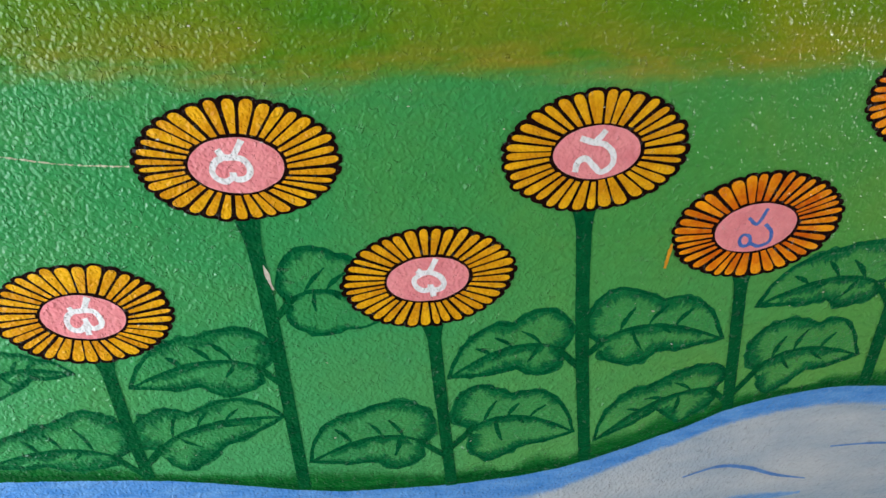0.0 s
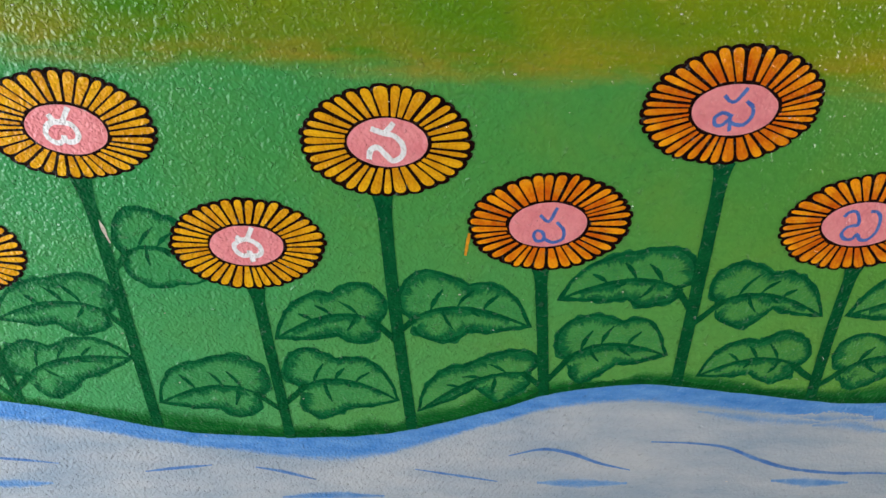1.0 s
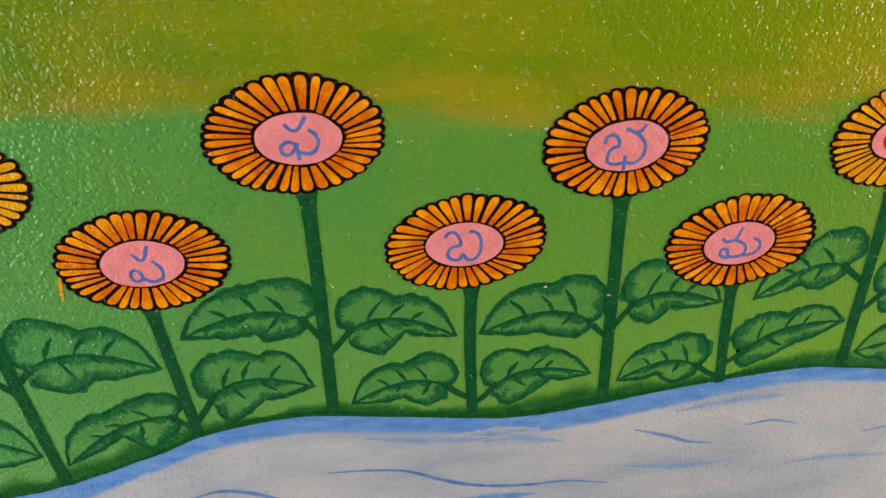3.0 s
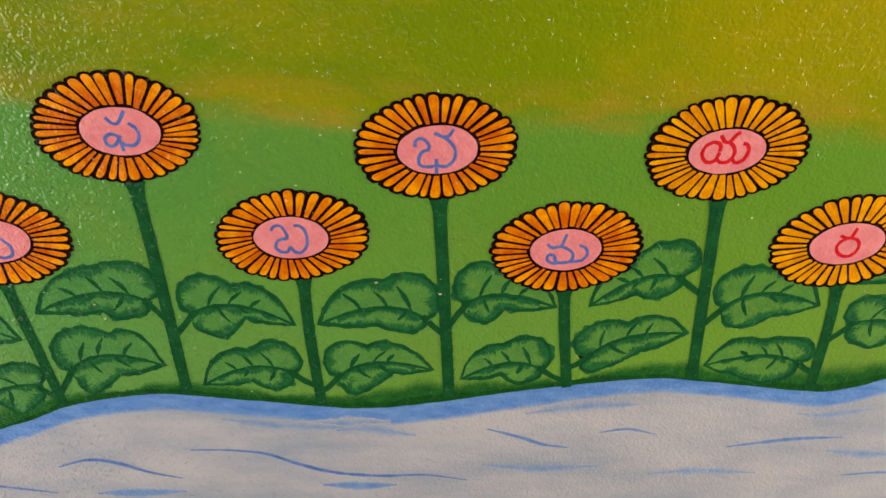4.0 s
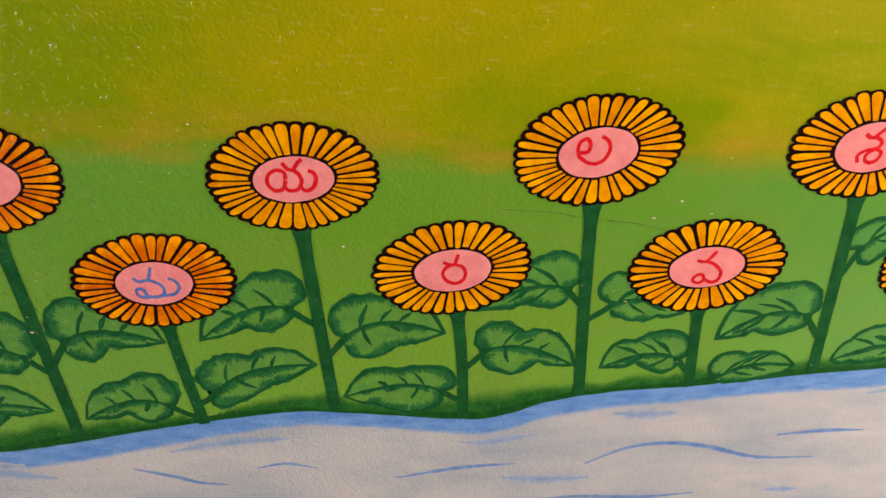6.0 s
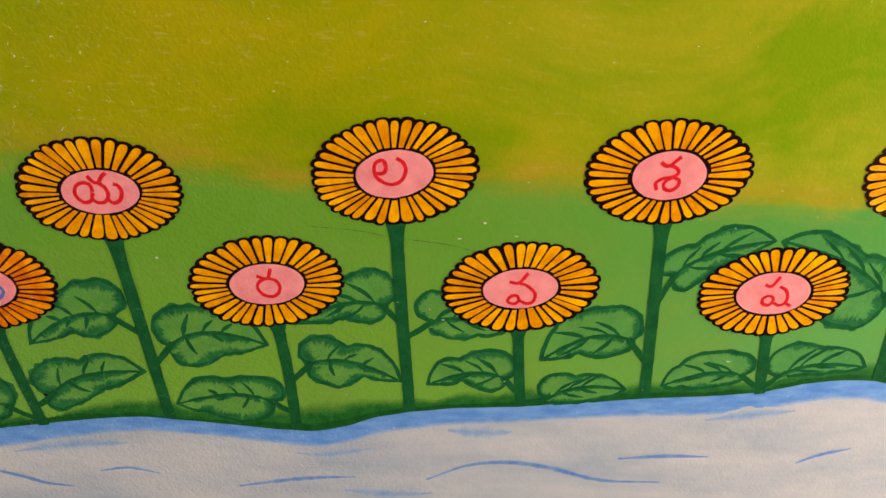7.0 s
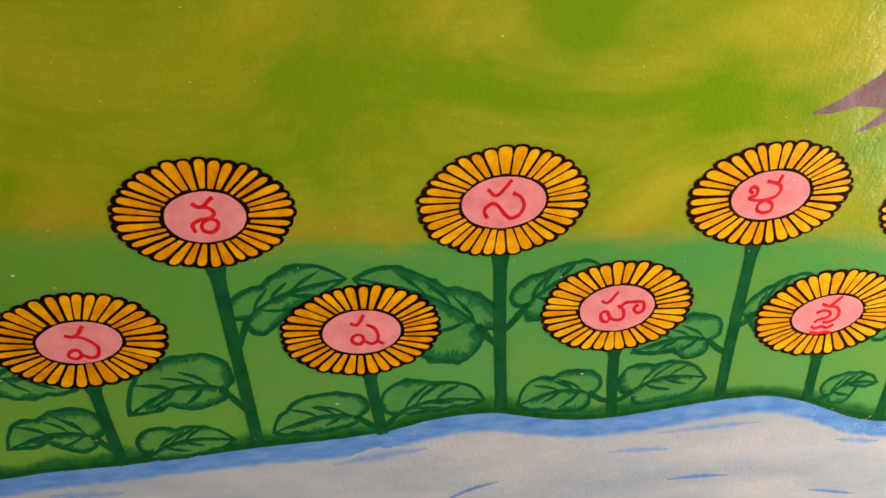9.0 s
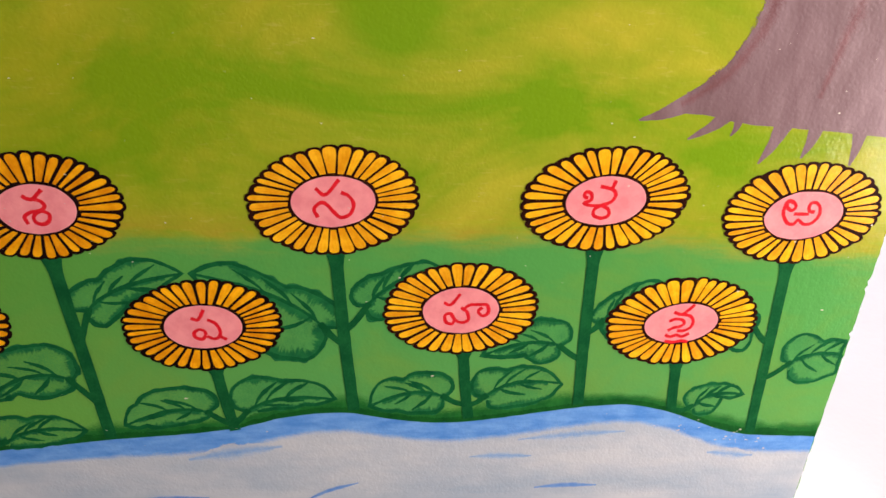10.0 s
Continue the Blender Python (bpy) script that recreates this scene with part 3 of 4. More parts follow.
# ---- painted flowers ----
def leaf(parent, seed, joint, base, tip, lobe, cusp, hump, belly, dip):
    """One brushed leaf from base to tip: wash, dry-brushed edge, outline, midrib and side veins.
    lobe, cusp and hump shape its upper edge, belly and dip its lower one: how far along the leaf, and millimetres to its side."""
    rng = random.Random(seed)
    d = 0.0008 + 0.00003 * (seed % 7)
    b, t = Vector(base), Vector(tip)
    along = t - b
    side = Vector((-along[1], along[0])).normalized()
    if side[1] < 0:
        side = -side

    def spot(u, v):
        p = b + along * u + side * (v * 0.001)
        return Vector((min(p[0], END - 0.003), p[1]))

    high, low = lobe[1], belly[1]
    back, start = min(lobe[0], 0.10) - 0.22, min(belly[0], 0.15) - 0.13

    def lobed(top, rear, height):
        """A round lobe from the notch at the base, round its rear, to its crown."""
        return [(0, 0), (0.8 * rear, 0.16 * height)] + [(top - (top - rear) * math.cos(k), height * (0.44 + 0.56 * math.sin(k))) for k in (0.0, 0.42, 0.84, 1.22)] + [(top, height)]

    def between(p, q, f, rise):
        return p[0] + (q[0] - p[0]) * f, p[1] + (q[1] - p[1]) * f + rise

    above = lobed(lobe[0], back, high) + [between(lobe, cusp, 0.6, 2.5), cusp]
    over = [cusp, between(cusp, hump, 0.5, 2.5), hump, (0.62 * hump[0] + 0.38, 0.84 * hump[1]), (0.28 * hump[0] + 0.72, 0.50 * hump[1]), (1, 0)]
    below = lobed(belly[0], start, low) + [between(belly, dip, 0.6, -3.0), dip]
    under = [dip, between(dip, (1, 0), 0.35, -4.0), between(dip, (1, 0), 0.75, -2.0), (1, 0)]
    curve = lambda pts: smooth([spot(*p) for p in pts], 0.004)  # noqa: E731
    hi, lo = curve(above)[:-1] + curve(over), curve(below)[:-1] + curve(under)
    ring = [wobble(p, 0.0012, 70, seed) for p in lo + hi[::-1][1:-1]]
    area = sum(p[0] * q[1] - q[0] * p[1] for p, q in zip(ring, ring[1:] + ring[:1]))
    if area < 0:
        ring = ring[::-1]

    def narrow(s):
        # thinner brushing towards the tip
        p = ring[min(len(ring) - 1, int(s * (len(ring) - 1) + 0.5))]
        u = (p - b).dot(along) / along.length_squared
        patchy = 0.75 + 0.6 * noise.noise((p[0] * 30, p[1] * 30, seed))
        return max(0.15, min(1.0, (1.08 - u) * 2.0)) * patchy

    blade = bmesh.new()
    blade.faces.new([blade.verts.new(at_wall(p, d)) for p in ring])
    bmesh.ops.triangulate(blade, faces=blade.faces)
    free = base[0] > 1.95
    size = min(along.length * 0.6, (high - low) * 0.001) * (0.85 if free else 1.0)
    ob = part("leaf", blade, LEAF_FILL, parent)
    part("brushed_edge", ribbon(bmesh.new(), ring, lambda s: 0.38 * size * narrow(s), d + 0.0003, True, 0.5, inward=lambda s: 0.17 * size * narrow(s)), LEAF_EDGE, ob)
    thick = lambda s: 0.0066 + 0.0030 * noise.noise((s * 7, seed, 0.5))  # noqa: E731
    part("outline", ribbon(bmesh.new(), ring, thick, d + 0.0006, True, 0.3, inward=0.002), LEAF_LINE, ob)
    # the midrib arches over the line from base to tip, and paint is brushed down from it
    arch = max(0.33 * min(high, hump[1] + 6), dip[1] + 12)
    rib = lambda u: arch * math.sin(math.pi * min(max(u, 0), 1) ** 0.8)  # noqa: E731
    mid = [spot(-0.02, -1)] + [spot(u, rib(u)) for u in (0.18, 0.4, 0.62, 0.82)] + [spot(0.98, 0.5)]
    stroke("midrib", mid, 0.0072, d + 0.0009, LEAF_LINE, ob, 0.4, taper=0.4)
    course = smooth(mid[:-1], 0.004)
    if course[-1][0] > course[0][0]:
        course = course[::-1]
    drop = lambda s: 0.27 * size * (0.7 + 0.6 * noise.noise((s * 6, seed, 2.5)))  # noqa: E731
    part("brushed_rib", ribbon(bmesh.new(), course, drop, d + 0.00045, wob=0.5, inward=lambda s: 0.45 * drop(s)), LEAF_EDGE, ob)
    j = lambda a: a + rng.uniform(-0.04, 0.04)  # noqa: E731
    for n, (u, v) in enumerate(((0.10, 0.66), (0.26, 0.62), (0.46, 0.50), (0.16, -0.6), (0.42, -0.4)) if free else ((0.16, 0.62), (0.36, 0.52), (0.56, 0.40), (0.22, -0.5), (0.46, -0.22))):
        u, lean = j(u), rng.uniform(0.22, 0.34) if free else rng.uniform(0.07, 0.15)
        m0 = rib(u)
        reach = m0 + (v + rng.uniform(-0.1, 0.1)) * (high - m0 if v > 0 else m0 - low)
        stroke("vein", [spot(u, m0), spot(u + lean * 0.35, m0 + (reach - m0) * 0.5), spot(u + lean, reach)], rng.uniform(0.0055, 0.0085), d + 0.0012 + 0.00022 * n, LEAF_LINE, ob, 0.4, taper=0.8)
    stalk = [joint, Vector(joint).lerp(b, 0.55) + Vector((0, -0.003)), spot(0.05, rib(0.05))]
    stroke("stalk", stalk, 0.0088, d + 0.0026, STEM, ob, 0.2)
    return ob


def painted_flower(number, head, stem, leaves, strokes):
    rng = random.Random(100 + number)
    colour, word, petal_paint = (WHITE, "white", PETAL_YELLOW) if number < 5 else (BLUE, "blue", PETAL_ORANGE) if number < 10 else (RED, "red", PETAL_GOLD)
    tint = {"white": "ochre yellow", "blue": "deep orange", "red": "golden yellow"}[word]
    late = number > 15
    if late:
        petal_paint = PETAL_PALE
    tall = "tall" if head["c"][1] > 1.05 else "short"
    root = thing("painted_flower", stem[-1], f"{tall} painted flower, {tint} petals, pink centre with {word} letter", "painting", "flowers painted along the wall")

    # stem, flared under the head
    path = smooth(stem, 0.01)
    thick = 0.0165 if tall == "tall" else 0.0155
    part("stem", ribbon(bmesh.new(), path, lambda s: thick * (1 + 0.55 * max(0, 1 - s / 0.10) ** 2 - 0.04 * s), 0.0040, wob=0.08), STEM, root, "dark green stem")
    for n, (joint, *shape) in enumerate(leaves):
        joint = min(path, key=lambda p: abs(p[1] - joint[1]))
        leaf(root, number * 10 + n, joint, *shape)

    # head: black backing with a scalloped rim, petals on it, pink centre
    count = 35 + rng.choice((-1, 0, 1, 2))
    cuts = [0.0]
    for _ in range(count):
        cuts.append(cuts[-1] + rng.uniform(0.78, 1.22))
    cuts = [c / cuts[-1] * 2 * math.pi + 0.05 for c in cuts]

    def ellipse(a, c, rx, rz, tilt):
        u, v = rx * math.cos(a), rz * math.sin(a)
        k = radians(tilt)
        return Vector((c[0] + u * math.cos(k) - v * math.sin(k), c[1] + u * math.sin(k) + v * math.cos(k)))

    def spot(a, r):
        inner = ellipse(a, head["dc"], head["drx"], head["drz"], head["dtilt"])
        return inner.lerp(ellipse(a, head["c"], head["rx"], head["rz"], head["tilt"]), r)

    rim, reach = [], []
    for a, b in zip(cuts, cuts[1:]):
        reach.append(rng.uniform(0.955, 1.02))
        for k in range(6):
            s = k / 6
            rim.append(spot(a + (b - a) * s, reach[-1] * (0.935 + 0.068 * math.sqrt(max(0, 1 - (2 * s - 1) ** 2)))))
    part("outline", slab(bmesh.new(), rim, 0.0047, 0.0004), OUTLINE_BROWN if late else OUTLINE, root, "dark brown brushed outline" if late else "black brushed outline")
    for (a, b), far in zip(zip(cuts, cuts[1:]), reach):
        side = (1 + 0.4 * abs(math.cos(a))) * (0.92 if late else 1.0)
        g0, g1 = rng.uniform(0.07, 0.19) * side, rng.uniform(0.07, 0.19) * side
        lo_r = rng.uniform(0.03, 0.09)
        top_r = far - rng.uniform(0.055, 0.105)
        sides = ((lo_r, 0.04), (0.35, 0.0), (0.66, -0.035))
        line = []
        for r, pinch in sides:
            line.append((1 - g1 - pinch, r))
        for k in range(6):
            ang = math.pi * k / 5
            line.append((0.5 + (0.5 - (g0 + g1) / 2) * math.cos(ang) + (g0 - g1) / 2, top_r - 0.12 + 0.12 * math.sin(ang)))
        for r, pinch in sides[::-1]:
            line.append((g0 + pinch, r))
        # clockwise in s is counter-clockwise on the wall once reversed
        outline = [spot(a + (b - a) * s, r) for s, r in line][::-1]
        uvs = [(s + number * 3, r) for s, r in line][::-1]
        area = sum(p[0] * q[1] - q[0] * p[1] for p, q in zip(outline, outline[1:] + outline[:1]))
        if area < 0:
            outline, uvs = outline[::-1], uvs[::-1]
        part("petal", slab(bmesh.new(), outline, 0.0051, 0.0004, uvs), petal_paint, root)
    disc = [wobble(ellipse(2 * math.pi * k / 48, head["dc"], head["drx"] * 0.985, head["drz"] * 0.975, head["dtilt"]), 0.0008, 70) for k in range(48)]
    part("flower_centre", slab(bmesh.new(), disc, 0.0053, 0.0006), DISC, root, "pink oval centre")
    bm = bmesh.new()
    broad = {"white": 0.0072, "blue": 0.0052, "red": 0.0056}[word]
    for n, one in enumerate(strokes):
        pts = smooth([(head["dc"][0] + x * head["drx"], head["dc"][1] + z * head["drx"]) for x, z in one], 0.0015)
        ribbon(bm, pts, broad, 0.0057 + 0.00023 * n, wob=0.2)
    part("letter", bm, colour, root, f"hand-painted {word} letter")
    settle(root)
    return root


head = dict(c=(0.061, 0.948), rx=0.0945, rz=0.0645, tilt=1.5, dc=(0.06, 0.946), drx=0.044, drz=0.029, dtilt=-3.9)
strokes = [[(-0.25, 0.32), (-0.18, 0.2), (0.09, 0.2), (0.3, 0.14), (0.39, -0.11), (0.34, -0.27), (0.16, -0.34), (0.07, -0.25), (0.02, -0.02)], [(-0.18, 0.2), (-0.36, 0.05), (-0.41, -0.16), (-0.34, -0.32), (-0.16, -0.36), (0.02, -0.2)], [(0.25, 0.57), (0.09, 0.25)], [(0.0, -0.27), (0.0, -0.52)]]
painted_flower(1, head, [(0.065, 0.885), (0.065, 0.792), (0.069, 0.7)], [
    ((0.059, 0.704), (0.043, 0.738), (-0.116, 0.740), (0.16, 79), (0.43, 61), (0.63, 53), (0.33, -17), (0.54, -5)),
    ((0.066, 0.717), (0.090, 0.746), (0.250, 0.784), (0.2, 60), (0.36, 43), (0.68, 48), (0.17, -45), (0.47, -20))], strokes)
head = dict(c=(0.251, 1.111), rx=0.099, rz=0.064, tilt=0.6, dc=(0.249, 1.107), drx=0.0455, drz=0.0295, dtilt=-3.1)
strokes = [[(-0.34, 0.38), (-0.23, 0.21), (-0.05, 0.19), (0.14, 0.14), (0.25, -0.01), (0.25, -0.19), (0.12, -0.3), (-0.05, -0.3), (-0.1, -0.16)], [(-0.23, 0.21), (-0.43, 0.1), (-0.52, -0.1), (-0.45, -0.27), (-0.27, -0.34), (-0.12, -0.25), (-0.1, -0.14)], [(0.19, 0.56), (-0.03, 0.21)]]
painted_flower(2, head, [(0.249, 1.049), (0.254, 0.93), (0.256, 0.659)], [
    ((0.248, 0.834), (0.234, 0.860), (0.080, 0.844), (0.15, 62), (0.36, 57), (0.57, 57), (0.32, -34), (0.49, -13)),
    ((0.256, 0.920), (0.275, 0.949), (0.375, 0.913), (0.05, 71), (0.32, 71), (0.56, 66), (0.38, -38), (0.68, -21))], strokes)
head = dict(c=(0.428, 0.965), rx=0.096, rz=0.064, tilt=4.5, dc=(0.427, 0.964), drx=0.0455, drz=0.0285, dtilt=3.1)
strokes = [[(-0.25, 0.27), (-0.12, 0.19), (0.05, 0.19), (0.27, 0.08), (0.38, -0.12), (0.3, -0.27), (0.12, -0.3), (0.05, -0.16)], [(-0.12, 0.19), (-0.32, 0.03), (-0.3, -0.16), (-0.14, -0.3), (0.03, -0.27), (0.05, -0.14)], [(0.21, 0.56), (0.05, 0.23)], [(0.08, -0.27), (0.12, -0.49)]]
painted_flower(3, head, [(0.43, 0.903), (0.436, 0.797), (0.446, 0.64)], [
    ((0.436, 0.696), (0.414, 0.722), (0.267, 0.703), (0.21, 77), (0.47, 70), (0.7, 64), (0.28, -38), (0.42, -19)),
    ((0.446, 0.708), (0.470, 0.738), (0.606, 0.718), (0.04, 73), (0.32, 61), (0.59, 68), (0.26, -53), (0.52, -25))], strokes)
head = dict(c=(0.599, 1.099), rx=0.097, rz=0.0655, tilt=1.5, dc=(0.601, 1.099), drx=0.045, drz=0.029, dtilt=0.0)
strokes = [[(-0.4, 0.36), (-0.09, 0.24), (0.16, 0.18), (0.36, -0.04), (0.36, -0.31), (0.13, -0.47), (-0.04, -0.33), (-0.24, -0.13), (-0.42, -0.2), (-0.47, -0.44)], [(-0.09, 0.24), (0.04, 0.36), (0.16, 0.51)]]
painted_flower(4, head, [(0.593, 1.037), (0.604, 0.867), (0.623, 0.664)], [
    ((0.605, 0.818), (0.582, 0.854), (0.444, 0.822), (0.13, 66), (0.35, 56), (0.53, 61), (0.23, -30), (0.42, -11)),
    ((0.609, 0.835), (0.624, 0.860), (0.778, 0.851), (0.13, 77), (0.45, 61), (0.64, 63), (0.29, -35), (0.49, -15))], strokes)
head = dict(c=(0.787, 1.003), rx=0.096, rz=0.065, tilt=3.6, dc=(0.785, 1.001), drx=0.046, drz=0.03, dtilt=5.0)
strokes = [[(-0.22, 0.28), (0.02, 0.11), (0.2, 0.5)], [(0.22, 0.09), (0.41, -0.13), (0.41, -0.39), (0.17, -0.5), (-0.04, -0.41)], [(-0.04, -0.41), (-0.11, -0.22), (-0.26, -0.17), (-0.33, -0.3), (-0.26, -0.46), (-0.11, -0.46), (-0.07, -0.37)]]
painted_flower(5, head, [(0.782, 0.942), (0.794, 0.832), (0.804, 0.735)], [
    ((0.802, 0.747), (0.781, 0.774), (0.631, 0.698), (0.13, 50), (0.44, 50), (0.58, 56), (0.36, -30), (0.46, 7)),
    ((0.803, 0.754), (0.828, 0.800), (0.959, 0.810), (0.27, 72), (0.53, 60), (0.75, 62), (0.17, -44), (0.5, -13))], strokes)
head = dict(c=(0.964, 1.146), rx=0.0955, rz=0.0655, tilt=5.7, dc=(0.968, 1.143), drx=0.0455, drz=0.029, dtilt=1.9)
strokes = [[(-0.3, 0.35), (-0.16, 0.22), (-0.01, 0.22), (0.19, 0.53)], [(0.23, 0.22), (0.41, 0.07), (0.43, -0.15), (0.3, -0.33), (0.12, -0.35), (-0.05, -0.29)], [(-0.05, -0.29), (-0.08, -0.13), (-0.25, -0.07), (-0.41, -0.18), (-0.38, -0.35), (-0.23, -0.37), (-0.1, -0.24), (-0.03, -0.09)], [(-0.05, -0.26), (-0.01, -0.51)]]
painted_flower(6, head, [(0.971, 1.083), (0.975, 0.968), (0.98, 0.759)], [
    ((0.979, 0.879), (0.957, 0.914), (0.807, 0.895), (0.14, 64), (0.33, 61), (0.58, 57), (0.31, -23), (0.43, -8)),
    ((0.983, 0.863), (1.005, 0.895), (1.142, 0.878), (0.15, 65), (0.38, 53), (0.55, 59), (0.34, -33), (0.52, 2))], strokes)
head = dict(c=(1.148, 1.012), rx=0.096, rz=0.0635, tilt=6.8, dc=(1.146, 1.01), drx=0.046, drz=0.0295, dtilt=1.2)
strokes = [[(-0.52, 0.21), (-0.43, 0.34), (-0.26, 0.36), (-0.13, 0.16), (-0.11, -0.01), (-0.22, -0.03), (-0.37, -0.1), (-0.43, -0.29), (-0.3, -0.42), (-0.13, -0.42), (-0.04, -0.27), (0.07, -0.42), (0.26, -0.42), (0.41, -0.18), (0.39, 0.18), (0.26, 0.36), (0.09, 0.38)]]
painted_flower(7, head, [(1.156, 0.953), (1.158, 0.858), (1.166, 0.74)], [
    ((1.164, 0.777), (1.132, 0.797), (1.003, 0.775), (0.18, 61), (0.39, 50), (0.6, 54), (0.26, -25), (0.47, -5)),
    ((1.172, 0.767), (1.191, 0.791), (1.325, 0.804), (0.13, 61), (0.35, 52), (0.53, 56), (0.2, -34), (0.57, -1))], strokes)
head = dict(c=(1.321, 1.129), rx=0.0955, rz=0.065, tilt=3.9, dc=(1.323, 1.127), drx=0.047, drz=0.03, dtilt=3.7)
strokes = [[(-0.55, 0.06), (-0.53, 0.23), (-0.38, 0.28), (-0.23, 0.15), (-0.23, 0.0), (-0.38, -0.06), (-0.45, -0.21), (-0.43, -0.4), (-0.21, -0.45), (-0.02, -0.4)], [(-0.02, -0.23), (-0.02, -0.62)], [(-0.02, -0.4), (0.21, -0.43), (0.4, -0.26), (0.43, 0.0), (0.3, 0.21), (0.15, 0.32), (-0.09, 0.43)], [(0.15, 0.34), (0.26, 0.36), (0.38, 0.53)]]
painted_flower(8, head, [(1.326, 1.067), (1.335, 0.934), (1.347, 0.755)], [
    ((1.338, 0.859), (1.315, 0.889), (1.168, 0.880), (0.17, 75), (0.37, 66), (0.63, 63), (0.19, -20), (0.46, -6)),
    ((1.341, 0.878), (1.361, 0.914), (1.485, 0.910), (0.18, 67), (0.47, 50), (0.67, 44), (0.27, -29), (0.45, -7))], strokes)
head = dict(c=(1.487, 1.0), rx=0.0975, rz=0.0655, tilt=4.1, dc=(1.486, 0.997), drx=0.045, drz=0.03, dtilt=3.8)
strokes = [[(-0.53, 0.18), (-0.38, 0.07), (-0.13, 0.11), (0.16, -0.04), (0.22, -0.24), (0.07, -0.4), (-0.22, -0.38), (-0.31, -0.18), (-0.47, -0.16), (-0.49, -0.33), (-0.33, -0.42), (-0.07, -0.4), (0.27, -0.36), (0.49, -0.31), (0.62, -0.11), (0.53, 0.09), (0.36, 0.16)], [(-0.02, 0.51), (-0.13, 0.13)]]
painted_flower(9, head, [(1.491, 0.938), (1.5, 0.863), (1.513, 0.774)], [
    ((1.511, 0.785), (1.476, 0.805), (1.360, 0.787), (0.15, 62), (0.42, 54), (0.65, 52), (0.32, -21), (0.5, -1)),
    ((1.513, 0.803), (1.537, 0.829), (1.669, 0.870), (0.23, 54), (0.44, 42), (0.68, 44), (0.02, -29), (0.51, -13))], strokes)
head = dict(c=(1.658, 1.132), rx=0.097, rz=0.066, tilt=4.7, dc=(1.659, 1.13), drx=0.0455, drz=0.028, dtilt=4.4)
strokes = [[(-0.25, 0.44), (-0.14, 0.29), (-0.01, 0.26), (0.12, 0.44), (0.23, 0.53)], [(-0.01, 0.26), (0.14, 0.13), (0.19, -0.07), (0.08, -0.26), (-0.12, -0.29), (-0.25, -0.18)], [(-0.19, 0.0), (-0.23, 0.2), (-0.43, 0.24), (-0.6, 0.11), (-0.63, -0.11), (-0.47, -0.29), (-0.27, -0.24), (-0.19, -0.02)], [(0.16, -0.18), (0.27, -0.29), (0.45, -0.22), (0.54, 0.0), (0.49, 0.18), (0.36, 0.24)]]
painted_flower(10, head, [(1.663, 1.069), (1.675, 0.939), (1.689, 0.789)], [
    ((1.666, 0.930), (1.643, 0.958), (1.525, 0.911), (0.0, 59), (0.26, 60), (0.55, 48), (0.32, -21), (0.5, -3)),
    ((1.681, 0.882), (1.704, 0.912), (1.836, 0.916), (0.17, 64), (0.37, 61), (0.62, 59), (0.23, -35), (0.56, -15))], strokes)
head = dict(c=(1.84, 1.012), rx=0.0985, rz=0.0665, tilt=7.8, dc=(1.841, 1.01), drx=0.0475, drz=0.03, dtilt=6.6)
strokes = [[(-0.26, 0.25), (-0.12, 0.19), (0.03, 0.19), (0.12, 0.48)], [(0.03, 0.19), (-0.16, 0.11), (-0.26, -0.08), (-0.16, -0.29), (0.07, -0.38), (0.26, -0.29), (0.33, -0.08), (0.24, 0.11), (0.03, 0.19)]]
painted_flower(11, head, [(1.849, 0.949), (1.858, 0.873), (1.864, 0.771)], [
    ((1.856, 0.798), (1.836, 0.819), (1.700, 0.814), (0.19, 46), (0.44, 43), (0.69, 47), (0.38, -34), (0.69, -16)),
    ((1.869, 0.858), (1.884, 0.886), (2.013, 0.857), (0.12, 51), (0.35, 43), (0.6, 51), (0.39, -31), (0.59, -3))], strokes)
head = dict(c=(2.0, 1.163), rx=0.0995, rz=0.0675, tilt=6.6, dc=(2.0, 1.162), drx=0.046, drz=0.03, dtilt=8.7)
strokes = [[(-0.46, 0.0), (-0.28, 0.02), (-0.22, 0.17), (-0.3, 0.35), (-0.46, 0.3), (-0.52, 0.13), (-0.46, -0.09), (-0.26, -0.24), (-0.04, -0.28), (0.17, -0.17), (0.28, 0.09), (0.22, 0.3), (0.04, 0.43)]]
painted_flower(12, head, [(2.002, 1.099), (2.01, 0.978), (2.024, 0.806)], [
    ((2.007, 0.953), (1.991, 0.980), (1.869, 0.950), (0.07, 59), (0.28, 56), (0.6, 42), (0.23, -21), (0.44, -7)),
    ((2.027, 0.935), (2.047, 0.957), (2.148, 0.941), (-0.01, 49), (0.25, 42), (0.6, 29), (0.36, -22), (0.66, -11))], strokes)
head = dict(c=(2.163, 1.011), rx=0.103, rz=0.068, tilt=3.9, dc=(2.162, 1.01), drx=0.049, drz=0.0295, dtilt=5.2)
strokes = [[(-0.31, 0.21), (-0.06, 0.19), (0.16, 0.48)], [(-0.06, 0.19), (0.18, 0.09), (0.39, -0.13), (0.37, -0.36), (0.22, -0.44), (0.02, -0.36), (-0.08, -0.21), (-0.24, -0.23), (-0.31, -0.38), (-0.14, -0.46), (0.0, -0.36)]]
painted_flower(13, head, [(2.165, 0.946), (2.172, 0.881), (2.18, 0.816)], [
    ((2.192, 0.839), (2.157, 0.864), (2.045, 0.852), (0.24, 54), (0.56, 43), (0.78, 42), (0.23, -20), (0.55, 2)),
    ((2.200, 0.824), (2.217, 0.831), (2.328, 0.849), (0.14, 44), (0.37, 35), (0.58, 35), (0.45, -15), (0.72, -10))], strokes)
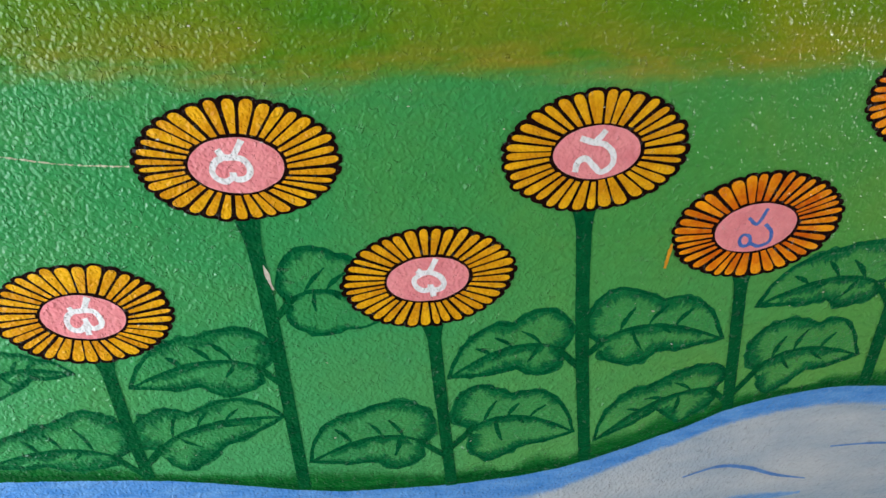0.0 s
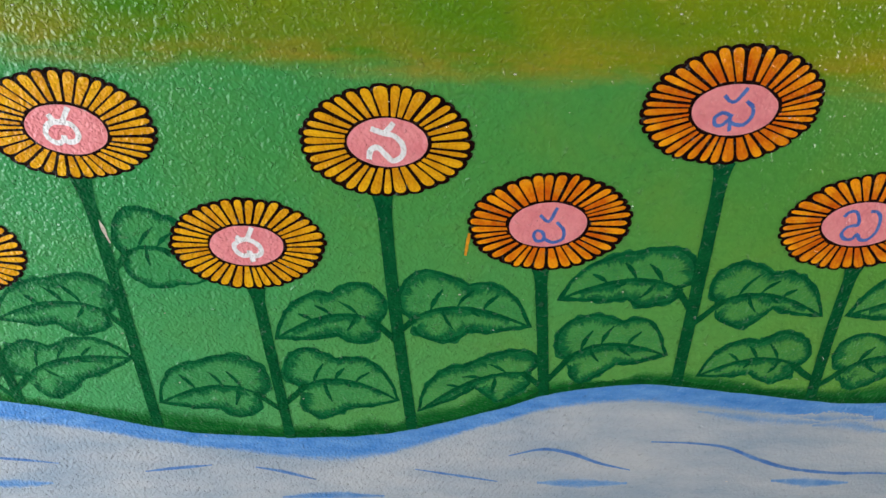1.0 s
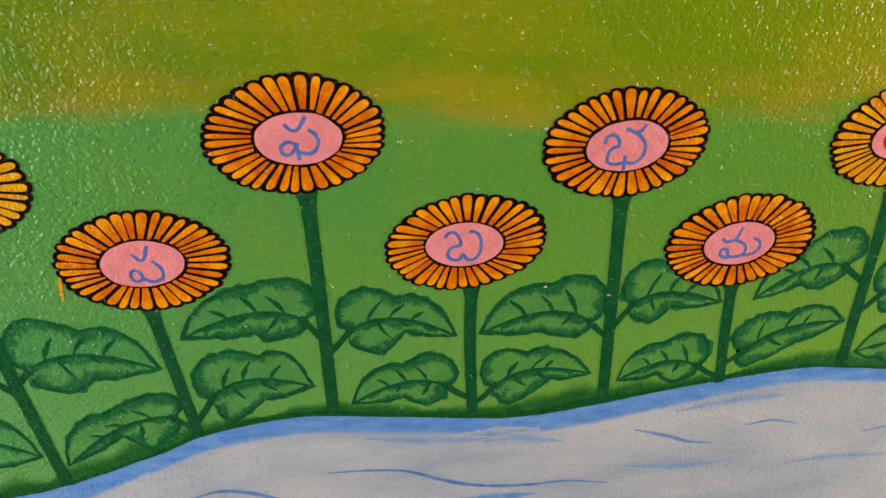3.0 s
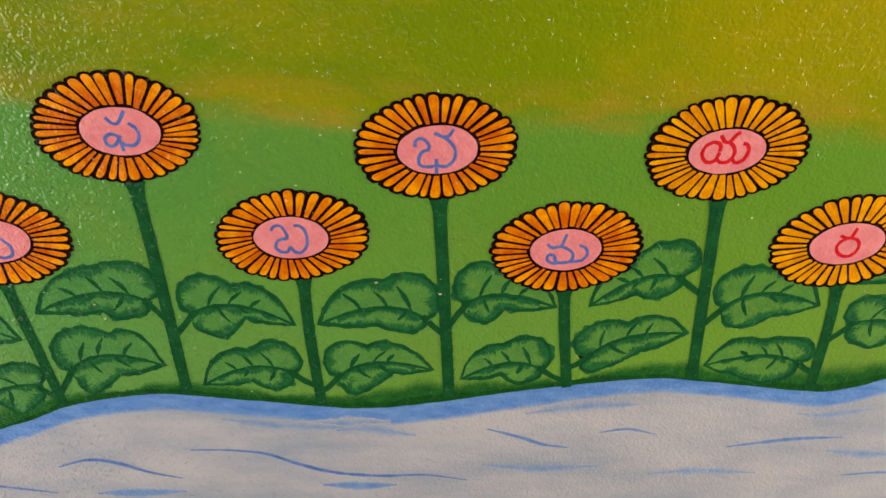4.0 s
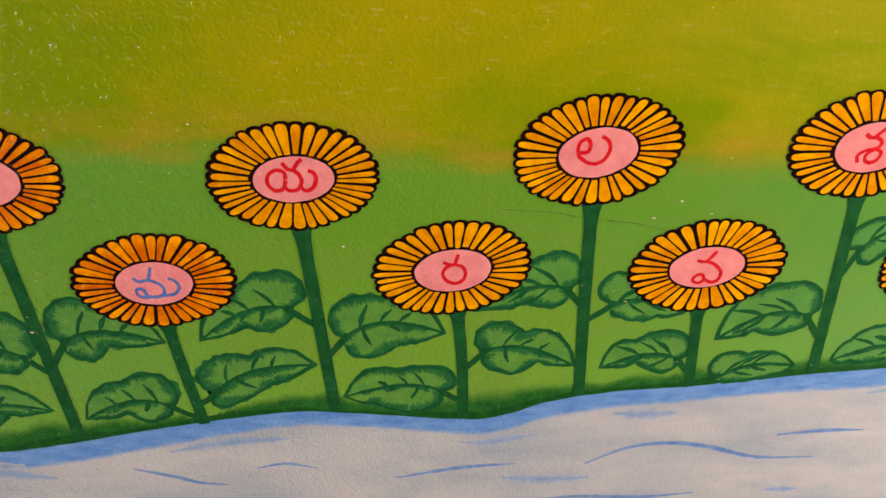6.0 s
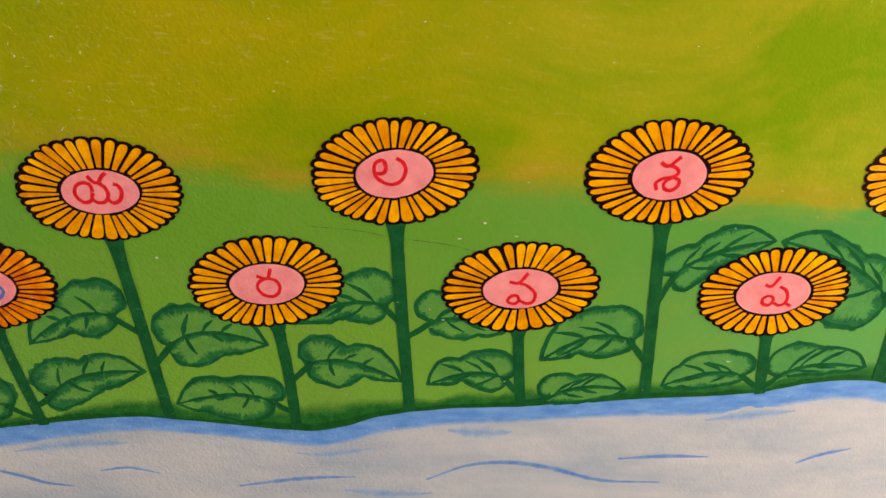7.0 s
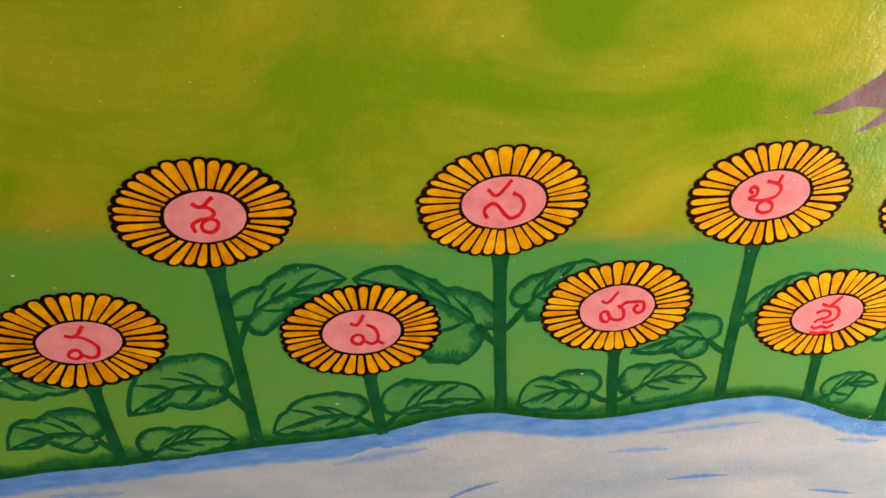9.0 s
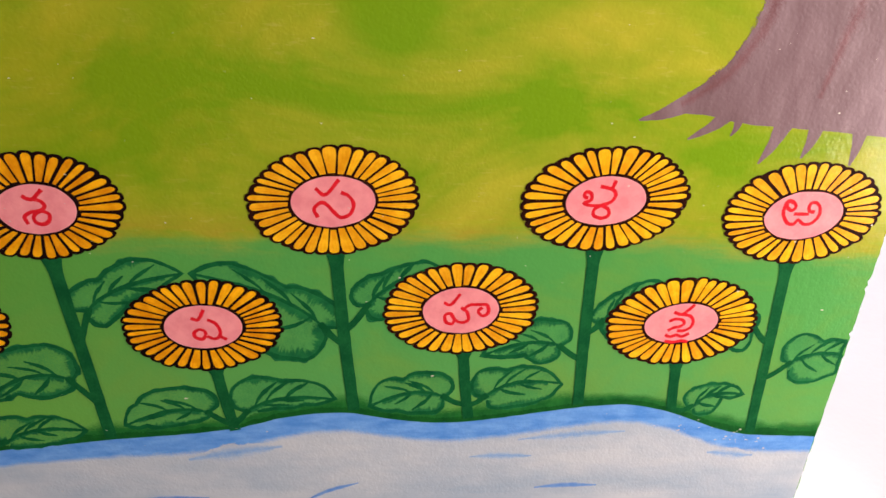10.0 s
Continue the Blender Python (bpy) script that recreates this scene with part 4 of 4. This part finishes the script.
head = dict(c=(2.322, 1.172), rx=0.1015, rz=0.0675, tilt=3.1, dc=(2.324, 1.169), drx=0.045, drz=0.0315, dtilt=3.8)
strokes = [[(-0.29, 0.37), (-0.16, 0.28), (-0.04, 0.28), (0.09, 0.41), (0.22, 0.54)], [(-0.04, 0.28), (0.13, 0.23), (0.22, 0.1), (0.09, -0.03), (-0.16, -0.08), (-0.33, -0.21), (-0.27, -0.41)], [(0.09, -0.03), (-0.09, -0.17), (-0.09, -0.34), (0.07, -0.41), (0.24, -0.32), (0.29, -0.14), (0.18, -0.06), (0.09, -0.03)]]
painted_flower(14, head, [(2.328, 1.108), (2.339, 0.994), (2.355, 0.836)], [
    ((2.350, 0.891), (2.323, 0.931), (2.198, 0.896), (0.19, 65), (0.4, 66), (0.59, 65), (0.32, -18), (0.58, -1)),
    ((2.344, 0.983), (2.355, 1.033), (2.479, 1.087), (0.1, 37), (0.27, 35), (0.59, 44), (0.1, -28), (0.43, -10))], strokes)
head = dict(c=(2.494, 1.011), rx=0.1015, rz=0.0675, tilt=4.5, dc=(2.494, 1.01), drx=0.0495, drz=0.0325, dtilt=2.3)
strokes = [[(-0.29, 0.27), (-0.11, 0.23), (0.05, 0.52)], [(0.11, 0.23), (0.31, 0.11), (0.41, -0.11), (0.37, -0.29), (0.23, -0.35), (0.07, -0.27)], [(0.05, -0.23), (0.01, -0.11), (-0.13, -0.07), (-0.25, -0.17), (-0.21, -0.31), (-0.05, -0.35), (0.05, -0.23)], [(0.39, -0.27), (0.56, -0.37)]]
painted_flower(15, head, [(2.503, 0.948), (2.509, 0.906), (2.52, 0.844)], [
    ((2.507, 0.858), (2.490, 0.875), (2.373, 0.855), (0.36, 50), (0.64, 46), (0.78, 34), (0.47, -14), (0.74, -7)),
    ((2.517, 0.858), (2.535, 0.874), (2.661, 0.893), (0.23, 57), (0.48, 43), (0.74, 37), (0.34, -3), (0.64, -2))], strokes)
head = dict(c=(2.662, 1.182), rx=0.104, rz=0.07, tilt=6.0, dc=(2.662, 1.182), drx=0.051, drz=0.033, dtilt=4.5)
strokes = [[(-0.41, 0.33), (-0.18, 0.18), (0.14, 0.55)], [(0.18, 0.24), (0.37, 0.14), (0.47, -0.06), (0.39, -0.29), (0.18, -0.39), (0.02, -0.27), (-0.14, -0.08), (-0.29, -0.02), (-0.45, -0.18), (-0.37, -0.39)]]
painted_flower(16, head, [(2.663, 1.116), (2.671, 1.0), (2.683, 0.874)], [
    ((2.670, 0.979), (2.647, 1.007), (2.484, 1.087), (0.21, 44), (0.38, 36), (0.74, 38), (0.07, -61), (0.3, -69)),
    ((2.678, 0.997), (2.701, 1.039), (2.793, 1.097), (0.17, 37), (0.38, 31), (0.81, 21), (0.07, -30), (0.36, -22))], strokes)
head = dict(c=(2.825, 1.034), rx=0.1045, rz=0.0695, tilt=2.2, dc=(2.824, 1.032), drx=0.051, drz=0.035, dtilt=2.2)
strokes = [[(-0.45, 0.24), (-0.27, 0.18), (-0.04, 0.49)], [(0.0, 0.1), (0.16, -0.04), (0.2, -0.27), (0.04, -0.35), (-0.14, -0.27), (-0.27, -0.08), (-0.41, -0.14), (-0.37, -0.33), (-0.22, -0.39), (-0.14, -0.25)], [(0.04, 0.0), (0.2, 0.16), (0.45, 0.18), (0.67, 0.16), (0.71, -0.06), (0.57, -0.16), (0.45, -0.02), (0.55, 0.1)]]
painted_flower(17, head, [(2.831, 0.968), (2.836, 0.915), (2.844, 0.856)], [
    ((2.828, 0.878), (2.810, 0.893), (2.702, 0.879), (0.3, 49), (0.51, 41), (0.79, 41), (0.2, -25), (0.64, -14)),
    ((2.844, 0.874), (2.864, 0.891), (2.976, 0.913), (0.08, 48), (0.34, 41), (0.59, 42), (0.28, -26), (0.75, -23))], strokes)
head = dict(c=(2.997, 1.188), rx=0.1085, rz=0.07, tilt=5.0, dc=(2.997, 1.187), drx=0.052, drz=0.033, dtilt=3.9)
strokes = [[(-0.46, 0.06), (-0.56, 0.13), (-0.5, 0.23), (-0.38, 0.17), (-0.38, 0.02), (-0.54, -0.06), (-0.35, -0.12), (-0.1, -0.12), (0.08, -0.21), (0.1, -0.37), (-0.06, -0.44), (-0.25, -0.38), (-0.27, -0.23), (-0.12, -0.12), (0.12, -0.02), (0.21, 0.15), (0.12, 0.29), (-0.19, 0.37)], [(0.1, 0.31), (0.17, 0.52)]]
painted_flower(18, head, [(2.992, 1.122), (2.996, 0.995), (3.002, 0.876)], [
    ((2.988, 0.949), (2.967, 0.975), (2.853, 0.960), (0.09, 45), (0.35, 48), (0.61, 32), (0.29, -25), (0.46, -8)),
    ((3.001, 0.997), (3.018, 1.013), (3.091, 1.074), (0.25, 28), (0.46, 24), (0.79, 18), (0.02, -44), (0.30, -44))], strokes)
head = dict(c=(3.131, 1.012), rx=0.1095, rz=0.07, tilt=3.4, dc=(3.13, 1.01), drx=0.0525, drz=0.0315, dtilt=4.9)
strokes = [[(-0.26, 0.34), (-0.05, 0.27), (0.08, 0.36), (0.26, 0.56)], [(-0.05, 0.27), (0.2, 0.22), (0.31, 0.06), (0.27, -0.12), (0.1, -0.22), (-0.08, -0.22)], [(-0.34, 0.06), (-0.2, 0.13), (0.0, 0.11), (0.08, 0.0), (-0.03, -0.09), (-0.2, -0.13), (-0.33, -0.22)], [(-0.38, -0.34), (-0.24, -0.40), (-0.06, -0.35), (0.1, -0.40), (0.27, -0.30)], [(-0.36, -0.53), (-0.14, -0.57), (0.1, -0.53), (0.28, -0.57)]]
painted_flower(19, head, [(3.136, 0.947), (3.14, 0.898), (3.144, 0.864)], [
    ((3.156, 0.861), (3.174, 0.865), (3.252, 0.888), (0.15, 38), (0.58, 33), (0.79, 24), (0.35, -20), (0.6, 3))], strokes)
head = dict(c=(3.261, 1.172), rx=0.1085, rz=0.071, tilt=1.8, dc=(3.263, 1.17), drx=0.0535, drz=0.034, dtilt=4.3)
strokes = [[(-0.33, 0.32), (-0.46, 0.37), (-0.5, 0.24), (-0.36, 0.13), (-0.27, 0.22), (-0.35, 0.34), (-0.5, 0.37), (-0.55, 0.22), (-0.53, 0.02), (-0.38, -0.19), (-0.21, -0.22), (-0.12, -0.11), (0.05, -0.22), (0.25, -0.19), (0.38, 0.0), (0.35, 0.21), (0.21, 0.34), (0.08, 0.3), (0.1, 0.13), (0.25, 0.09)], [(-0.27, 0.04), (0.12, 0.04)]]
painted_flower(20, head, [(3.259, 1.105), (3.266, 0.992), (3.276, 0.818)], [
    ((3.263, 0.978), (3.239, 1.001), (3.193, 0.998), (0.16, 27), (0.64, 37), (0.85, 29), (0.29, -38), (0.7, -31)),
    ((3.275, 0.909), (3.304, 0.940), (3.413, 0.949), (0.18, 51), (0.45, 36), (0.61, 37), (0.28, -37), (0.55, -31))], strokes)


# leaf of a plant whose head lies outside the painted row
loose = thing("painted_leaf", (-0.1, 0.84), "dark green painted leaf on the green wall", "painting")
leaf(loose, 7, (-0.088, 0.842), (-0.071, 0.864), (0.030, 0.871), (0.24, 46), (0.46, 38), (0.68, 28), (0.1, -22), (0.54, 2))
settle(loose)

# ---- wear ----
drip = thing("paint_drip", (0.692, 0.97), "orange paint drip below a painted petal", "paint")
stroke("drip", [(0.694, 0.988), (0.692, 0.972), (0.690, 0.957)], 0.006, 0.0044, DRIP, drip, 0.3, 0.002, taper=0.4)
settle(drip)
chip = thing("paint_chip", (0.259, 0.98), "chipped paint showing pale plaster", "paint")
stroke("chip", [(0.256, 0.995), (0.258, 0.985), (0.260, 0.972), (0.262, 0.964)], 0.0045, 0.0045, CHIP, chip, 0.9, 0.002, taper=0.6)
settle(chip)
smear = thing("paint_smudge", (1.88, 0.94), "faint pink smudge of paint", "paint")
stroke("smudge", [(1.85, 0.942), (1.89, 0.938), (1.935, 0.944)], 0.03, 0.0045, SMUDGE, smear, 0.4, taper=0.5)
settle(smear)
spot_thing = thing("paint_spot", (1.712, 0.918), "small pink spot of paint on a leaf", "paint")
stroke("spot", [(1.707, 0.916), (1.712, 0.919), (1.717, 0.918)], 0.010, 0.0045, SMUDGE, spot_thing, 0.4, 0.002)
settle(spot_thing)
scratch = thing("scratch", (2.04, 1.07), "thin dark scratch in the green paint", "scratch")
stroke("scratch_line", [(1.90, 1.092), (1.96, 1.087), (2.0, 1.079), (2.06, 1.072), (2.12, 1.058)], 0.0022, 0.0008, SCRATCH, scratch, 0.9)
settle(scratch)
crack = thing("crack", (0.08, 1.12), "pale hairline crack in the plaster", "crack")
stroke("crack_line", [(-0.02, 1.136), (0.04, 1.128), (0.09, 1.118), (0.15, 1.112)], 0.0042, 0.0008, CRACK, crack, 0.9)
settle(crack)

# tiny bare specks all over the wall
rng = random.Random(11)
bm = bmesh.new()
chips = [(1.229, 1.149), (1.248, 0.947), (2.11, 1.102), (2.15, 1.085), (2.08, 1.08), (1.33, 0.93), (1.71, 1.045), (2.46, 0.90), (2.79, 0.93), (3.20, 1.06), (3.33, 1.03), (2.065, 0.961)]
for n in range(520):
    x = rng.uniform(-0.3, END - 0.02)
    z = rng.uniform(0.5, 1.55)
    if rng.random() < 0.5:
        z = rng.uniform(1.1, 1.5)
    r = 0.0005 + 0.0011 * rng.random() ** 3
    if n < len(chips):
        (x, z), r = chips[n], rng.uniform(0.0017, 0.0026)
    elif n < 40:
        x, z, r = rng.uniform(3.12, 3.32), 0.0, rng.uniform(0.0008, 0.0022)
        z = 0.845 - 0.25 * (x - 3.12) + rng.gauss(0, 0.010)
    k = rng.randint(5, 7)
    turn, flat = rng.uniform(0, 6), rng.uniform(0.35, 0.8)
    bm.faces.new([bm.verts.new((x + r * 1.3 * rng.uniform(0.7, 1.2) * math.cos(turn + 2 * math.pi * i / k), -0.0009, z + r * flat * math.sin(turn + 2 * math.pi * i / k))) for i in range(k)])
tagged(mesh_object("paint_specks", bm, CHIP), "tiny pale specks of bare plaster and dust", "speck", kind="stuff")
